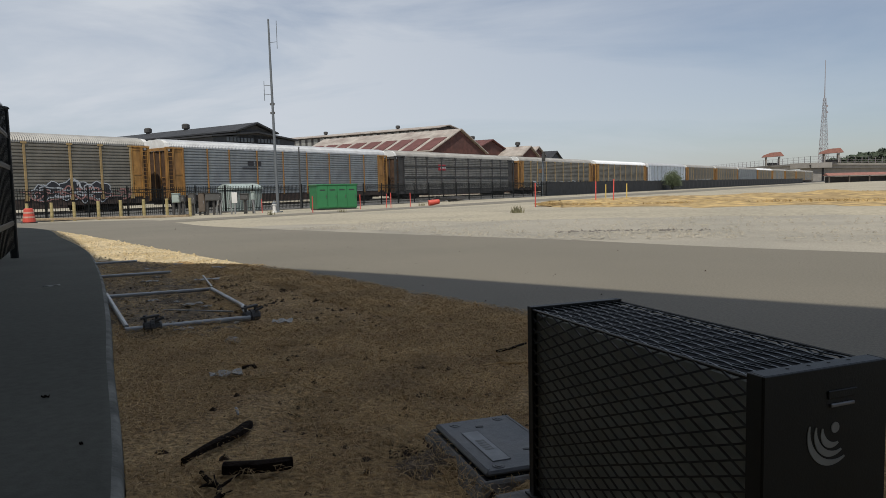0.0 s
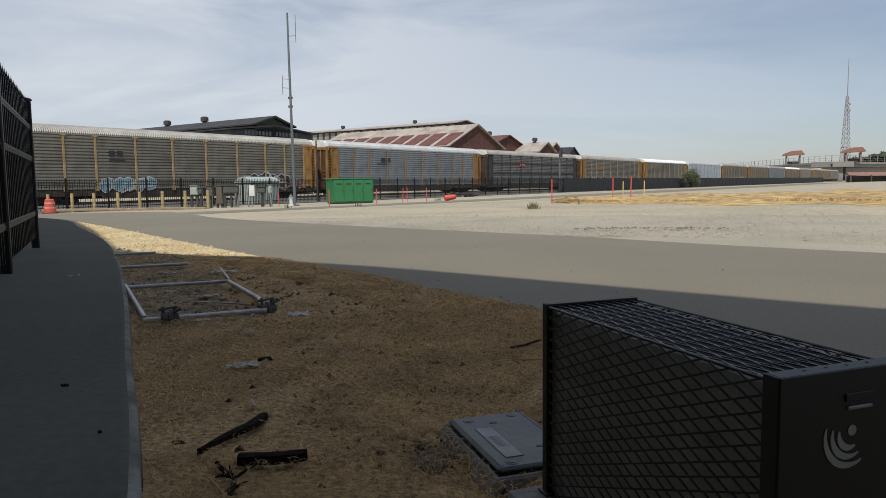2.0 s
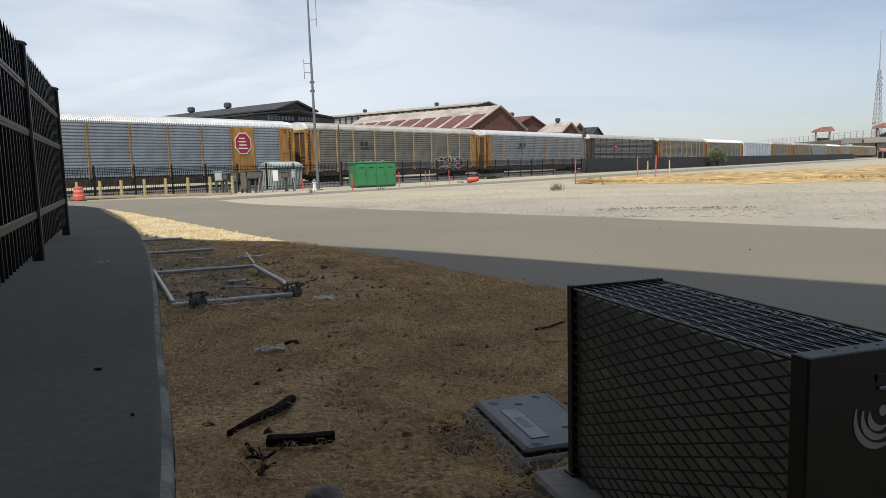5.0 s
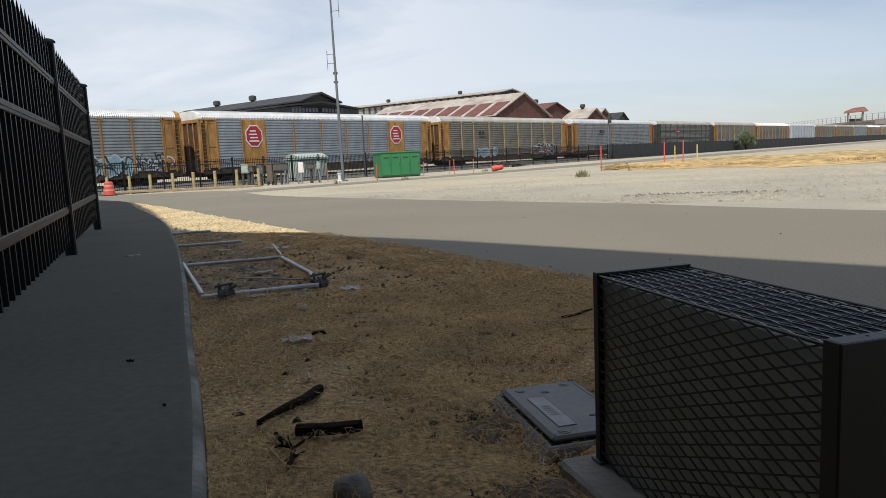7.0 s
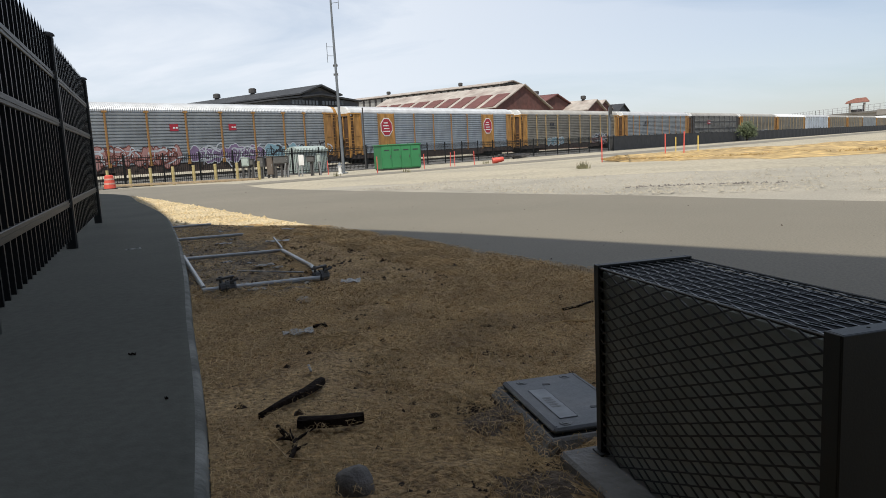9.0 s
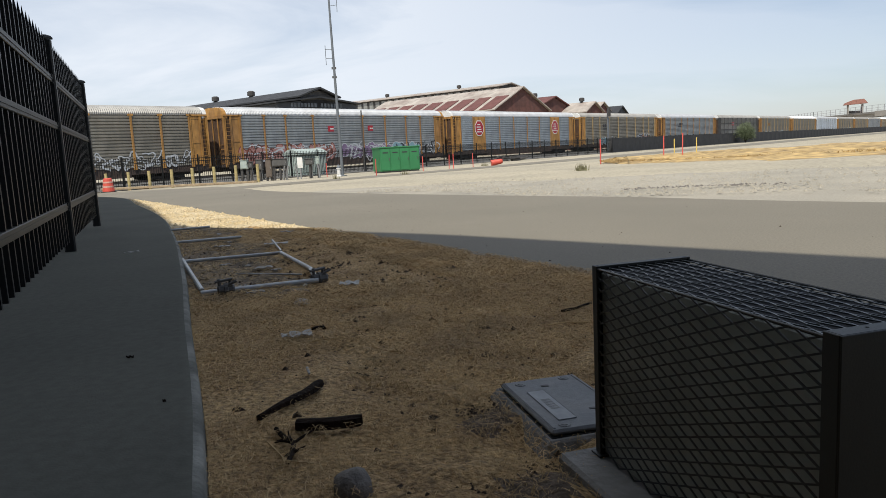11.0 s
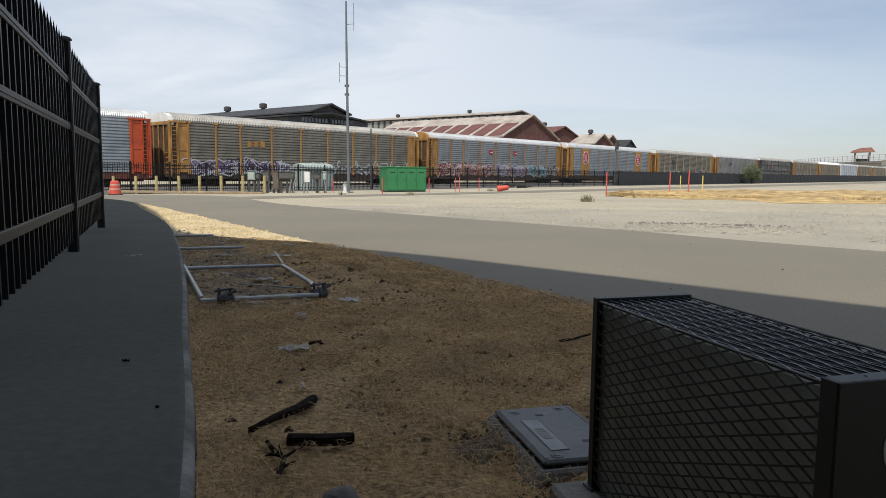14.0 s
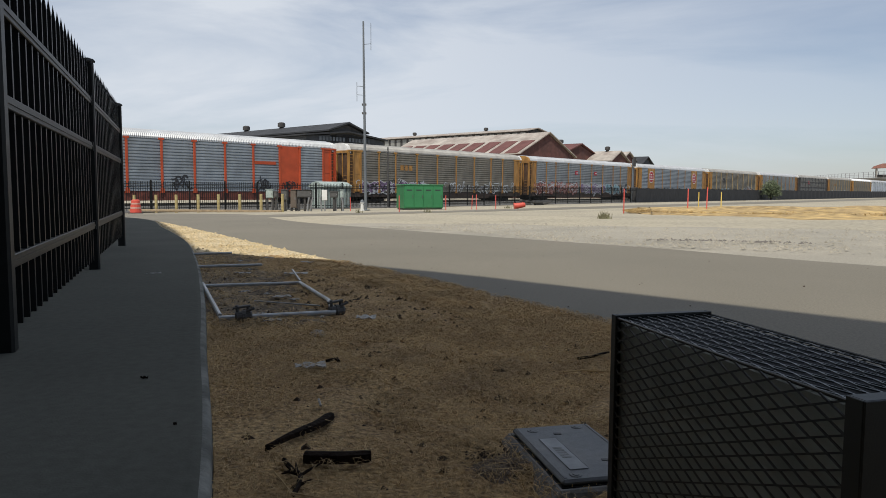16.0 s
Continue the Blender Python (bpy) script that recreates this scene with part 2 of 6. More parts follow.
M["roof_bright"] = mat("white_roof_paint", (0.80, 0.81, 0.82), 0.5, vary=0.06, scale=1.5)
M["stake_red"] = mat("red_lath", (0.65, 0.10, 0.08), 0.7, vary=0.15, scale=6)
M["stake_yellow"] = mat("yellow_lath", (0.68, 0.50, 0.12), 0.7, vary=0.15, scale=6)
M["brick"] = mat("old_red_brick", (0.13, 0.055, 0.045), 0.9, vary=0.25, scale=1.2, second=(0.09, 0.045, 0.04), second_scale=0.25, second_amount=0.8)
M["rust_roof"] = mat("rusted_roof_sheet", (0.14, 0.055, 0.048), 0.85, vary=0.2, scale=0.8, second=(0.12, 0.05, 0.045), second_scale=0.2, second_amount=0.7)
M["bare_roof"] = mat("sunbleached_roof_sheet", (0.40, 0.355, 0.31), 0.75, vary=0.2, scale=0.8, second=(0.27, 0.215, 0.185), second_scale=0.3, second_amount=0.8)
M["dark_wall"] = mat("dark_grey_cladding", (0.055, 0.06, 0.07), 0.8, vary=0.2, scale=0.8)
M["dark_roof"] = mat("tarred_roof", (0.035, 0.037, 0.042), 0.85, vary=0.2, scale=0.5)
M["glass"] = mat("dusty_old_glazing", (0.28, 0.28, 0.26), 0.3, vary=0.3, scale=0.5)
M["lettering"] = mat("faded_lettering", (0.12, 0.135, 0.15), 0.8, vary=0.3, scale=1)
M["bridge"] = mat("bridge_concrete", (0.27, 0.25, 0.225), 0.85, vary=0.12, scale=0.3, second=(0.28, 0.26, 0.24), second_scale=0.1, second_amount=0.6)
M["red_roof"] = mat("red_tile_roof", (0.29, 0.135, 0.105), 0.8, vary=0.2, scale=1.5)
M["leaf"] = mat("dusty_green_leaf", (0.085, 0.105, 0.05), 0.7, vary=0.4, scale=1.5)
M["leaf_far"] = mat("dark_tree_leaf", (0.045, 0.06, 0.035), 0.8, vary=0.4, scale=0.1)
M["mast"] = mat("galvanised_mast", (0.15, 0.165, 0.18), 0.55, 0.2, vary=0.1, scale=3)
M["tower"] = mat("tower_steel", (0.30, 0.27, 0.28), 0.6, 0.2, vary=0.1, scale=1)
M["canopy"] = mat("shade_caster_dark", (0.055, 0.055, 0.055), 0.9, vary=0.1, scale=1)


# ---- mesh helpers ----
def finish(name, bm, material, smooth=False):
    me = bpy.data.meshes.new(name)
    bm.normal_update()
    bm.to_mesh(me)
    bm.free()
    for m in material if isinstance(material, (list, tuple)) else [material]:
        me.materials.append(m)
    if smooth:
        for f in me.polygons:
            f.use_smooth = True
    return me


def part(name, bm, material, parent=None, label="", m=None, smooth=False):
    me = bm if isinstance(bm, bpy.types.Mesh) else finish(name, bm, material, smooth)
    ob = new(name, me)
    if parent is not None:
        ob.parent = parent
    if m is not None:
        ob.matrix_basis = m
    if label:
        ob["label"] = label
    return ob


def thing(name, m, label, category, group="", kind=""):
    return tagged(place_empty(name, m), label, category, group, kind)


def place_empty(name, m):
    ob = new(name)
    ob.matrix_basis = m
    return ob


def box(bm, x0, x1, y0, y1, z0, z1, bevel=0.0, m=None, mi=0):
    vs = [bm.verts.new((x, y, z)) for x in (x0, x1) for y in (y0, y1) for z in (z0, z1)]
    fs = [bm.faces.new([vs[i] for i in q]) for q in ((0, 1, 3, 2), (4, 6, 7, 5), (0, 4, 5, 1), (2, 3, 7, 6), (0, 2, 6, 4), (1, 5, 7, 3))]
    for f in fs:
        f.material_index = mi
    if m is not None:
        bmesh.ops.transform(bm, matrix=m, verts=vs)
    if bevel:
        bmesh.ops.bevel(bm, geom=list({e for f in fs for e in f.edges}), offset=bevel, segments=1, affect="EDGES")
    return bm


def boxm(*a, **k):
    return box(bmesh.new(), *a, **k)


def tube(bm, p, q, r0, r1=None, n=8):
    p, q = Vector(p), Vector(q)
    r1 = r0 if r1 is None else r1
    ax = (q - p).normalized()
    u = ax.orthogonal().normalized()
    v = ax.cross(u)
    a = [bm.verts.new(p + r0 * (math.cos(2 * math.pi * i / n) * u + math.sin(2 * math.pi * i / n) * v)) for i in range(n)]
    b = [bm.verts.new(q + r1 * (math.cos(2 * math.pi * i / n) * u + math.sin(2 * math.pi * i / n) * v)) for i in range(n)]
    for i in range(n):
        bm.faces.new((a[i], a[(i + 1) % n], b[(i + 1) % n], b[i]))
    bm.faces.new(a[::-1])
    bm.faces.new(b)
    return bm


def lathe(bm, profile, n=16, at=(0, 0, 0)):
    """A solid of revolution about z from (radius, height) pairs."""
    rings = [[bm.verts.new((at[0] + r * math.cos(2 * math.pi * i / n), at[1] + r * math.sin(2 * math.pi * i / n), at[2] + z)) for i in range(n)] for r, z in profile]
    for a, b in zip(rings, rings[1:]):
        for i in range(n):
            bm.faces.new((a[i], a[(i + 1) % n], b[(i + 1) % n], b[i]))
    bm.faces.new(rings[0][::-1])
    bm.faces.new(rings[-1])
    return bm


def prism(bm, outline, y0, y1, mi=0):
    """A closed (x, z) outline drawn out from y0 to y1."""
    a = [bm.verts.new((x, y0, z)) for x, z in outline]
    b = [bm.verts.new((x, y1, z)) for x, z in outline]
    k = len(outline)
    fs = [bm.faces.new((a[i], a[(i + 1) % k], b[(i + 1) % k], b[i])) for i in range(k)] + [bm.faces.new(a[::-1]), bm.faces.new(b)]
    for f in fs:
        f.material_index = mi
    return bm


def along_line(points, n):
    """n + 1 points evenly spaced on a polyline."""
    pts = [Vector((*p, 0)) for p in points]
    ds = [0.0]
    for a, b in zip(pts, pts[1:]):
        ds.append(ds[-1] + (b - a).length)
    out, k = [], 0
    for i in range(n + 1):
        s = ds[-1] * i / n
        while k < len(pts) - 2 and ds[k + 1] < s:
            k += 1
        f = (s - ds[k]) / max(ds[k + 1] - ds[k], 1e-9)
        out.append(pts[k].lerp(pts[k + 1], f))
    return out


def curve_through(points, n):
    """A smooth line through points (Catmull-Rom), n pieces to a span."""
    ps = [2 * Vector(points[0]) - Vector(points[1])] + [Vector(p) for p in points] + [2 * Vector(points[-1]) - Vector(points[-2])]
    out = []
    for i in range(1, len(ps) - 2):
        a, b, c, d = ps[i - 1:i + 3]
        for j in range(n):
            t = j / n
            out.append(0.5 * ((2 * b) + (c - a) * t + (2 * a - 5 * b + 4 * c - d) * t * t + (3 * b - a - 3 * c + d) * t ** 3))
    return [tuple(p[:2]) for p in out] + [tuple(points[-1])]


def ragged(points, amp, scale, seed):
    return [(x + amp * noise.noise((x * scale, y * scale, seed)), y + amp * noise.noise((x * scale, y * scale, seed + 9))) for x, y in [tuple(p[:2]) for p in along_line(points, 240)]]


def strip(left, right, nu, nv, lift, rough=0.0, rscale=1.0, bank=0.0):
    """A sheet on the ground between two edge lines."""
    bm = bmesh.new()
    L, R = along_line(left, nu), along_line(right, nu)
    rows = []
    for i, (a, b) in enumerate(zip(L, R)):
        row = []
        for j in range(nv + 1):
            p = a.lerp(b, j / nv)
            h = gz(p.x, p.y) + lift
            if rough:
                k = min(1.0, 5.0 * min(j, nv - j) / nv, 0.1 * i)
                h += bank * k + rough * k * (noise.noise((p.x * rscale, p.y * rscale, 3.0)) + 0.5 * noise.noise((p.x * rscale * 3.1, p.y * rscale * 3.1, 7.0)))
            row.append(bm.verts.new((p.x, p.y, h)))
        rows.append(row)
    for r0, r1 in zip(rows, rows[1:]):
        for j in range(nv):
            bm.faces.new((r0[j], r0[j + 1], r1[j + 1], r1[j]))
    return bm


# ---- ground, road, walkway ----
bm = bmesh.new()
a_lines = [-1800, -600, -200, -80, -40, -20, 0, 20, 60, 120, 250, 600, 1400, 3000]
p_lines = [-2500, -700, -200, -60, -20, 5.4, 9.4, 14, 20, 26, 32, 38, 42, 46.4, 60, 120, 400, 1200]
grid = [[bm.verts.new((*tr(a, p), gz(*tr(a, p)) - 0.03)) for p in p_lines] for a in a_lines]
for g0, g1 in zip(grid, grid[1:]):
    for j in range(len(p_lines) - 1):
        bm.faces.new((g0[j], g0[j + 1], g1[j + 1], g1[j]))
tagged(part("ground", bm, M["lot"]), "pale dusty gravel lot with thin patches of dirt", "ground", kind="structure")

WALK_EDGE = curve_through([(0.35, -1.6), (-0.25, 0.35), (-0.76, 1.61), (-1.38, 2.9), (-2.08, 4.36), (-3.36, 6.9), (-5.15, 10.2), (-8.1, 15.0), (-12.3, 21.6), (-19.0, 28.6)], 8)
ROAD_NEAR = curve_through([(6.6, -1.8), (3.2, 0.9), (1.35, 3.0), (0.45, 4.08), (-0.58, 5.46), (-2.36, 7.96), (-4.28, 10.72), (-7.88, 15.94), (-12.2, 21.7), (-18.9, 28.7)], 8)
ROAD_FAR = curve_through([(14.0, 1.5), (7.6, 4.9), (3.75, 7.6), (1.25, 10.25), (-1.94, 14.15), (-6.78, 20.56), (-9.6, 25.6), (-12.6, 30.8), (-16.5, 33.4), (-24.0, 35.0)], 8)
tagged(part("road", strip(ROAD_NEAR, ROAD_FAR, 90, 10, 0.0), M["road"]), "worn grey asphalt road curving past the bed", "road", kind="structure")
FAR_ROAD_A = [tr(-27, 22.5), tr(-14, 24.5), tr(0, 24.0), tr(40, 22.0), tr(110, 20.0), tr(170, 18.0)]
FAR_ROAD_B = [tr(-27, 26.5), tr(-14, 28.0), tr(0, 29.0), tr(40, 30.0), tr(110, 30.0), tr(170, 30.0)]
tagged(part("service_road", strip(FAR_ROAD_A, FAR_ROAD_B, 60, 4, -0.022), M["road"]), "grey service road along the track fence", "road", kind="structure")
APRON_A = curve_through([(9.0, 4.1), (3.9, 7.7), (1.24, 9.5), (-1.94, 13.9), (-5.6, 18.9)], 8)
APRON_B = curve_through([(17.0, 12.0), (9.0, 14.5), (3.0, 17.5), (-1.0, 19.0), (-5.2, 20.4)], 8)
tagged(part("gravel_apron", strip(APRON_A, ragged(APRON_B, 1.6, 0.5, 7.0), 90, 40, -0.026, 0.008, 2.0), M["gravel"]), "loose grey gravel beside the road", "ground", kind="structure")

bed = strip(WALK_EDGE[:46], ROAD_NEAR[:40], 320, 120, 0.006, 0.034, 5.5)

def soil_of(p):
    """The trodden soil among the pipes, and dark patches by the valve box and the pad."""
    n = 0.35 * noise.noise((p.x * 1.7, p.y * 1.7, 4.0)) + 0.18 * noise.noise((p.x * 6, p.y * 6, 8.0))
    along, out = (p.y - 3.75) / 4.2, 0.62 * (p.x + 1.72) + 0.33 * (p.y - 3.85)
    if 0.0 < along + 0.15 * n < 1.15 and out + n * 0.6 < 0.42:
        return 1
    for x, y, r in ((-0.065, 1.875, 0.085), (0.05, 1.46, 0.09), (-0.02, 1.94, 0.06)):
        if math.hypot(p.x - x, p.y - y) + 0.10 * n < r:
            return 2
    return 0


bed.faces.ensure_lookup_table()
for f in bed.faces:
    f.material_index = soil_of(f.calc_center_median())
tagged(part("planting_bed", bed, [M["dirt"], M["soil"], M["soil_patch"]], smooth=True), "brown dirt bed covered in dry straw", "ground", kind="structure")

# begins at the shadow's edge, so its colour carries part of the sunlight
tagged(part("grass_verge", strip(WALK_EDGE[45:72], ROAD_NEAR[39:72], 160, 30, 0.006, 0.03, 4.0), M["verge"], smooth=True), "strip of dry grass between walkway and road, coloured as sunlit", "ground", kind="structure")

# the walkway: a slab with a rounded curb edge
FENCE = [(-2.145, 2.656), (-3.745, 5.80), (-5.345, 8.815)]
n_w = 120
edge = along_line(WALK_EDGE, n_w)
bm = bmesh.new()
rows = []
for i, e in enumerate(edge):
    t = (edge[min(i + 1, n_w)] - edge[max(i - 1, 0)]).normalized()
    nl = Vector((-t.y, t.x, 0))
    g = gz(e.x, e.y)
    row = []
    for off, h in ((0.0, -0.08), (0.002, 0.045), (0.006, 0.062), (0.014, 0.071), (0.028, 0.075), (0.05, 0.076), (0.09, 0.0755), (0.14, 0.075), (0.3, 0.075), (0.6, 0.075), (1.6, 0.075), (3.2, 0.075), (3.2, -0.08)):
        q = e + nl * off
        row.append(bm.verts.new((q.x, q.y, g + h)))
    rows.append(row)
for r0, r1 in zip(rows, rows[1:]):
    for j in range(len(r0) - 1):
        f = bm.faces.new((r0[j], r1[j], r1[j + 1], r0[j + 1]))
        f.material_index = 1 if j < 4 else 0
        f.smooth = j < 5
tagged(part("walkway_pavement", bm, [M["concrete"], M["curb"]]), "smooth grey concrete walkway, darkened as in shade, with a curb edge", "pavement", kind="structure")


# dry grass, a low uneven bank beyond the lot
GRASS_NEAR = curve_through([(4.1, 31.0), (6.5, 26.0), (12.1, 19.6), (22.0, 12.0), (40.0, 2.0)], 10)
GRASS_FAR = curve_through([(4.3, 33.0), (8.0, 40.5), (23.3, 38.2), (45.0, 36.0), (90.0, 32.0)], 10)
tagged(part("dry_grass_bank", strip(ragged(GRASS_NEAR, 1.5, 0.5, 2.0), ragged(GRASS_FAR, 2.0, 0.3, 5.0), 220, 70, -0.026, 0.12, 0.55, 0.16), M["drygrass"], smooth=True), "low uneven bank of dry golden grass", "ground", kind="structure")
BALLAST_A, BALLAST_B = [tr(-130, -4.0), tr(420, -4.0)], [tr(-130, 12.0), tr(420, 12.0)]
tagged(part("track_bed", strip(BALLAST_A, BALLAST_B, 60, 6, 0.005), M["ballast"]), "grey ballast strip under and beside the railway", "ballast", kind="structure")


# ---- unseen overhead deck and walls, added to shade the near ground ----
CAN_Z = 9.0
reach = (CAN_Z + 0.5) / math.tan(radians(SUN_ELEVATION))
off = (-SUN_TO[0] * reach, -SUN_TO[1] * reach)
# the wanted shadow's outline; the unseen deck is this shape moved towards the sun
shade = [(30.0, -14.7), (2.07, 4.35), (-1.31, 6.85), (-3.9, 8.6), (-4.60, 9.35), (-7.88, 15.0), (-12.1, 21.8), (-17.6, 27.6), (-24.0, 24.0), (-14.0, -2.0), (-14.0, -14.7)]
bm = bmesh.new()
lo = [bm.verts.new((x + off[0], y + off[1], CAN_Z)) for x, y in shade]
hi = [bm.verts.new((x + off[0], y + off[1], CAN_Z + 0.5)) for x, y in shade]
bm.faces.new(lo)
bm.faces.new(hi[::-1])
for i in range(len(lo)):
    bm.faces.new((lo[i], hi[i], hi[(i + 1) % len(lo)], lo[(i + 1) % len(lo)]))
bmesh.ops.recalc_face_normals(bm, faces=bm.faces[:])
tagged(part("shade_deck", bm, M["canopy"]), "unseen flat dark deck added overhead to cast the near shade", "canopy", kind="structure")
# walls out of view, added only to dim the sky light under the deck
tagged(part("shade_wall_rear", boxm(-6.0, 6.2, -6.4, -6.0, -0.1, CAN_Z - 0.004), M["canopy"]), "unseen dark wall added behind the walkway to block sky light", "wall", kind="structure")
tagged(part("shade_wall_right", boxm(0.0, 29.5, -0.4, 0.0, -0.1, CAN_Z - 0.004), M["canopy"], m=pose(4.4, -4.4, 0, 0, 0, -34.3)), "unseen dark wall added under the deck's edge to block sky light", "wall", kind="structure")
tagged(part("shade_wall_left", boxm(-6.4, -6.004, -6.4, 2.6, -0.1, CAN_Z - 0.004), M["canopy"]), "unseen dark side wall added under the deck to block sky light", "wall", kind="structure")


# ---- ornamental fence on the walkway ----
def walkway_fence():
    f0, f2 = Vector((*FENCE[0], 0)), Vector((*FENCE[2], 0))
    d = (f2 - f0).normalized()
    yaw = math.degrees(math.atan2(d.y, d.x))
    fence = thing("metal_fence", pose(FENCE[0][0], FENCE[0][1], 0.075, 0, 0, yaw), "black ornamental steel fence with spear-topped pickets on the walkway", "fence")
    xs = [(Vector((*p, 0)) - f0).length for p in FENCE]
    for x in xs:
        g = 0.0
        bm = boxm(-0.045, 0.045, -0.045, 0.045, -0.17, 1.76, 0.012)
        lathe(bm, [(0.058, 1.755), (0.06, 1.768), (0.045, 1.785), (0.015, 1.795)], 4)
        part("post", bm, M["black"], fence, m=pose(x, 0, g))
    for xa, xb in zip(xs, xs[1:]):
        za, zb = 0.0, 0.0
        tilt = math.degrees(math.atan2(zb - za, xb - xa))
        ln = xb - xa
        for h in (0.36, 1.04, 1.43):
            bm = boxm(0.045, ln - 0.045, -0.022, 0.022, h - 0.03, h + 0.03, 0.004)
            box(bm, 0.045, ln - 0.045, -0.027, -0.022, h - 0.006, h + 0.006)
            part("rail", bm, M["black"], fence, m=pose(xa, 0, za, 0, -tilt, 0))
            for e in (0.05, ln - 0.05):
                part("bracket", boxm(-0.02, 0.02, -0.03, 0.03, h - 0.04, h + 0.04, 0.004), M["black"], fence, m=pose(xa + e, 0, za + (zb - za) * e / ln))
        n = 21
        bm = boxm(-0.013, 0.013, -0.013, 0.013, 0.06, 1.69)
        tip = [bm.verts.new(v) for v in ((-0.013, -0.013, 1.69), (0.013, -0.013, 1.69), (0.013, 0.013, 1.69), (-0.013, 0.013, 1.69))]
        top = bm.verts.new((0, 0, 1.80))
        for i in range(4):
            bm.faces.new((tip[i], tip[(i + 1) % 4], top))
        me = finish("picket", bm, M["black"])
        for i in range(1, n):
            x = ln * i / n
            part("picket", me, None, fence, m=pose(xa + x, 0, za + (zb - za) * x / ln))
    return fence


walkway_fence()


# ---- mesh cage on its pad, and the valve box beside it ----
CAGE_YAW = math.degrees(math.atan2(0.952 - 1.581, 0.437 - 0.192))
CAGE_L, CAGE_W, CAGE_H = 0.675, 0.232, 0.432


def diamond_panel(length, height, sx, sz, w, t):
    """Expanded metal in the x-z plane: flat strands that cross at the knuckles."""
    bm = bmesh.new()
    nx, nz = round(length / sx), round(height / sz)
    sx, sz = length / nx, height / nz

    def strand(x0, z0, x1, z1, ya, yb):
        d = Vector((x1 - x0, 0, z1 - z0)).normalized()
        s = Vector((-d.z, 0, d.x)) * w / 2
        a, b = Vector((x0, ya, z0)), Vector((x1, yb, z1))
        up = Vector((0, t, 0))
        vs = [bm.verts.new(v) for v in (a - s, b - s, b + s, a + s, a - s + up, b - s + up, b + s + up, a + s + up)]
        for q in ((0, 1, 2, 3), (7, 6, 5, 4), (0, 4, 5, 1), (3, 2, 6, 7)):
            bm.faces.new([vs[i] for i in q])

    for i in range(nx):
        for k in range(nz):
            x, z = i * sx, k * sz
            cx, cz = x + sx / 2, z + sz / 2
            strand(x, cz, cx, z + sz, 0, 0.002)
            strand(cx, z, x + sx, cz, -0.002, 0)
            strand(cx, z + sz, x + sx, cz, 0.002, 0)
            strand(x, cz, cx, z, 0, -0.002)
    return bm


def cage():
    base = Vector((0.192, 1.581, 0.0))
    c = thing("backflow_cage", pose(base.x, base.y, 0.04, 0, 0, CAGE_YAW), "black expanded-metal utility cage with solid end plates on a concrete pad", "cage")
    L, W, H = CAGE_L, CAGE_W, CAGE_H
    side = diamond_panel(L, H, 0.061, 0.0240, 0.0032, 0.0022)
    part("side_mesh", side, M["mesh"], c, m=pose(0, 0.0, 0))
    part("side_mesh", diamond_panel(L, H, 0.061, 0.0240, 0.0032, 0.0022), M["mesh"], c, m=pose(0, W, 0))
    part("top_mesh", diamond_panel(L, W, 0.058, 0.0240, 0.0026, 0.0020), M["mesh"], c, m=pose(0, 0, H, -90, 0, 0))
    for y in (0.0, W):
        part("fold", tube(bmesh.new(), (0.016, y, H), (L - 0.03, y, H), 0.0022, n=6), M["mesh"], c)
    # far end frame and near end plate
    part("flange", boxm(-0.004, 0.016, -0.004, 0.004, 0, H + 0.006, 0.001), M["plate"], c)
    part("flange", boxm(-0.004, 0.016, W - 0.004, W + 0.004, 0, H + 0.006, 0.001), M["plate"], c)
    part("flange", boxm(-0.004, 0.016, 0.0045, W - 0.0045, H - 0.002, H + 0.006, 0.001), M["plate"], c)
    part("end_panel", boxm(-0.004, 0.0, 0.0045, W - 0.0045, 0.0, H - 0.0025), M["plate"], c)
    bm = boxm(L, L + 0.003, -0.004, W + 0.004, 0, H + 0.008, 0.001)
    part("flange", boxm(L - 0.03, L - 0.0005, -0.004, 0.0, 0, H + 0.008, 0.001), M["plate"], c)
    part("flange", boxm(L - 0.03, L - 0.0005, W, W + 0.004, 0, H + 0.008, 0.001), M["plate"], c)
    part("flange", boxm(L - 0.03, L - 0.0005, 0.0005, W - 0.0005, H + 0.004, H + 0.008, 0.001), M["plate"], c)
    plate = part("end_plate", bm, M["plate"], c, "black steel end plate with pale curved mark")
    for y in (0.06, 0.10, 0.14, 0.18):
        part("rivet", lathe(bmesh.new(), [(0.0028, 0), (0.0028, 0.0005), (0.0015, 0.0012)], 8), M["plate"], c, m=pose(L - 0.018, y, H + 0.008))
    # pale rings of the mark
    cy, cz = 0.126, 0.347
    for r in (0.021, 0.034, 0.047):
        bm = bmesh.new()
        n, w = 22, 0.0052
        ins, outs = [], []
        for i in range(n + 1):
            a = radians(165 + 135 * i / n)
            k = w * (0.25 + 0.75 * math.sin(math.pi * i / n))
            for lst, rr in ((ins, r - k), (outs, r + k)):
                lst.append((bm.verts.new((L + 0.0032, cy + rr * math.cos(a), cz + rr * math.sin(a))), bm.verts.new((L + 0.0042, cy + rr * math.cos(a), cz + rr * math.sin(a)))))
        for i in range(n):
            bm.faces.new((ins[i][1], outs[i][1], outs[i + 1][1], ins[i + 1][1]))
            bm.faces.new((ins[i][0], ins[i][1], ins[i + 1][1], ins[i + 1][0]))
            bm.faces.new((outs[i][1], outs[i][0], outs[i + 1][0], outs[i + 1][1]))
        part("mark_ring", bm, M["pale"], c, "pale curved stripe")
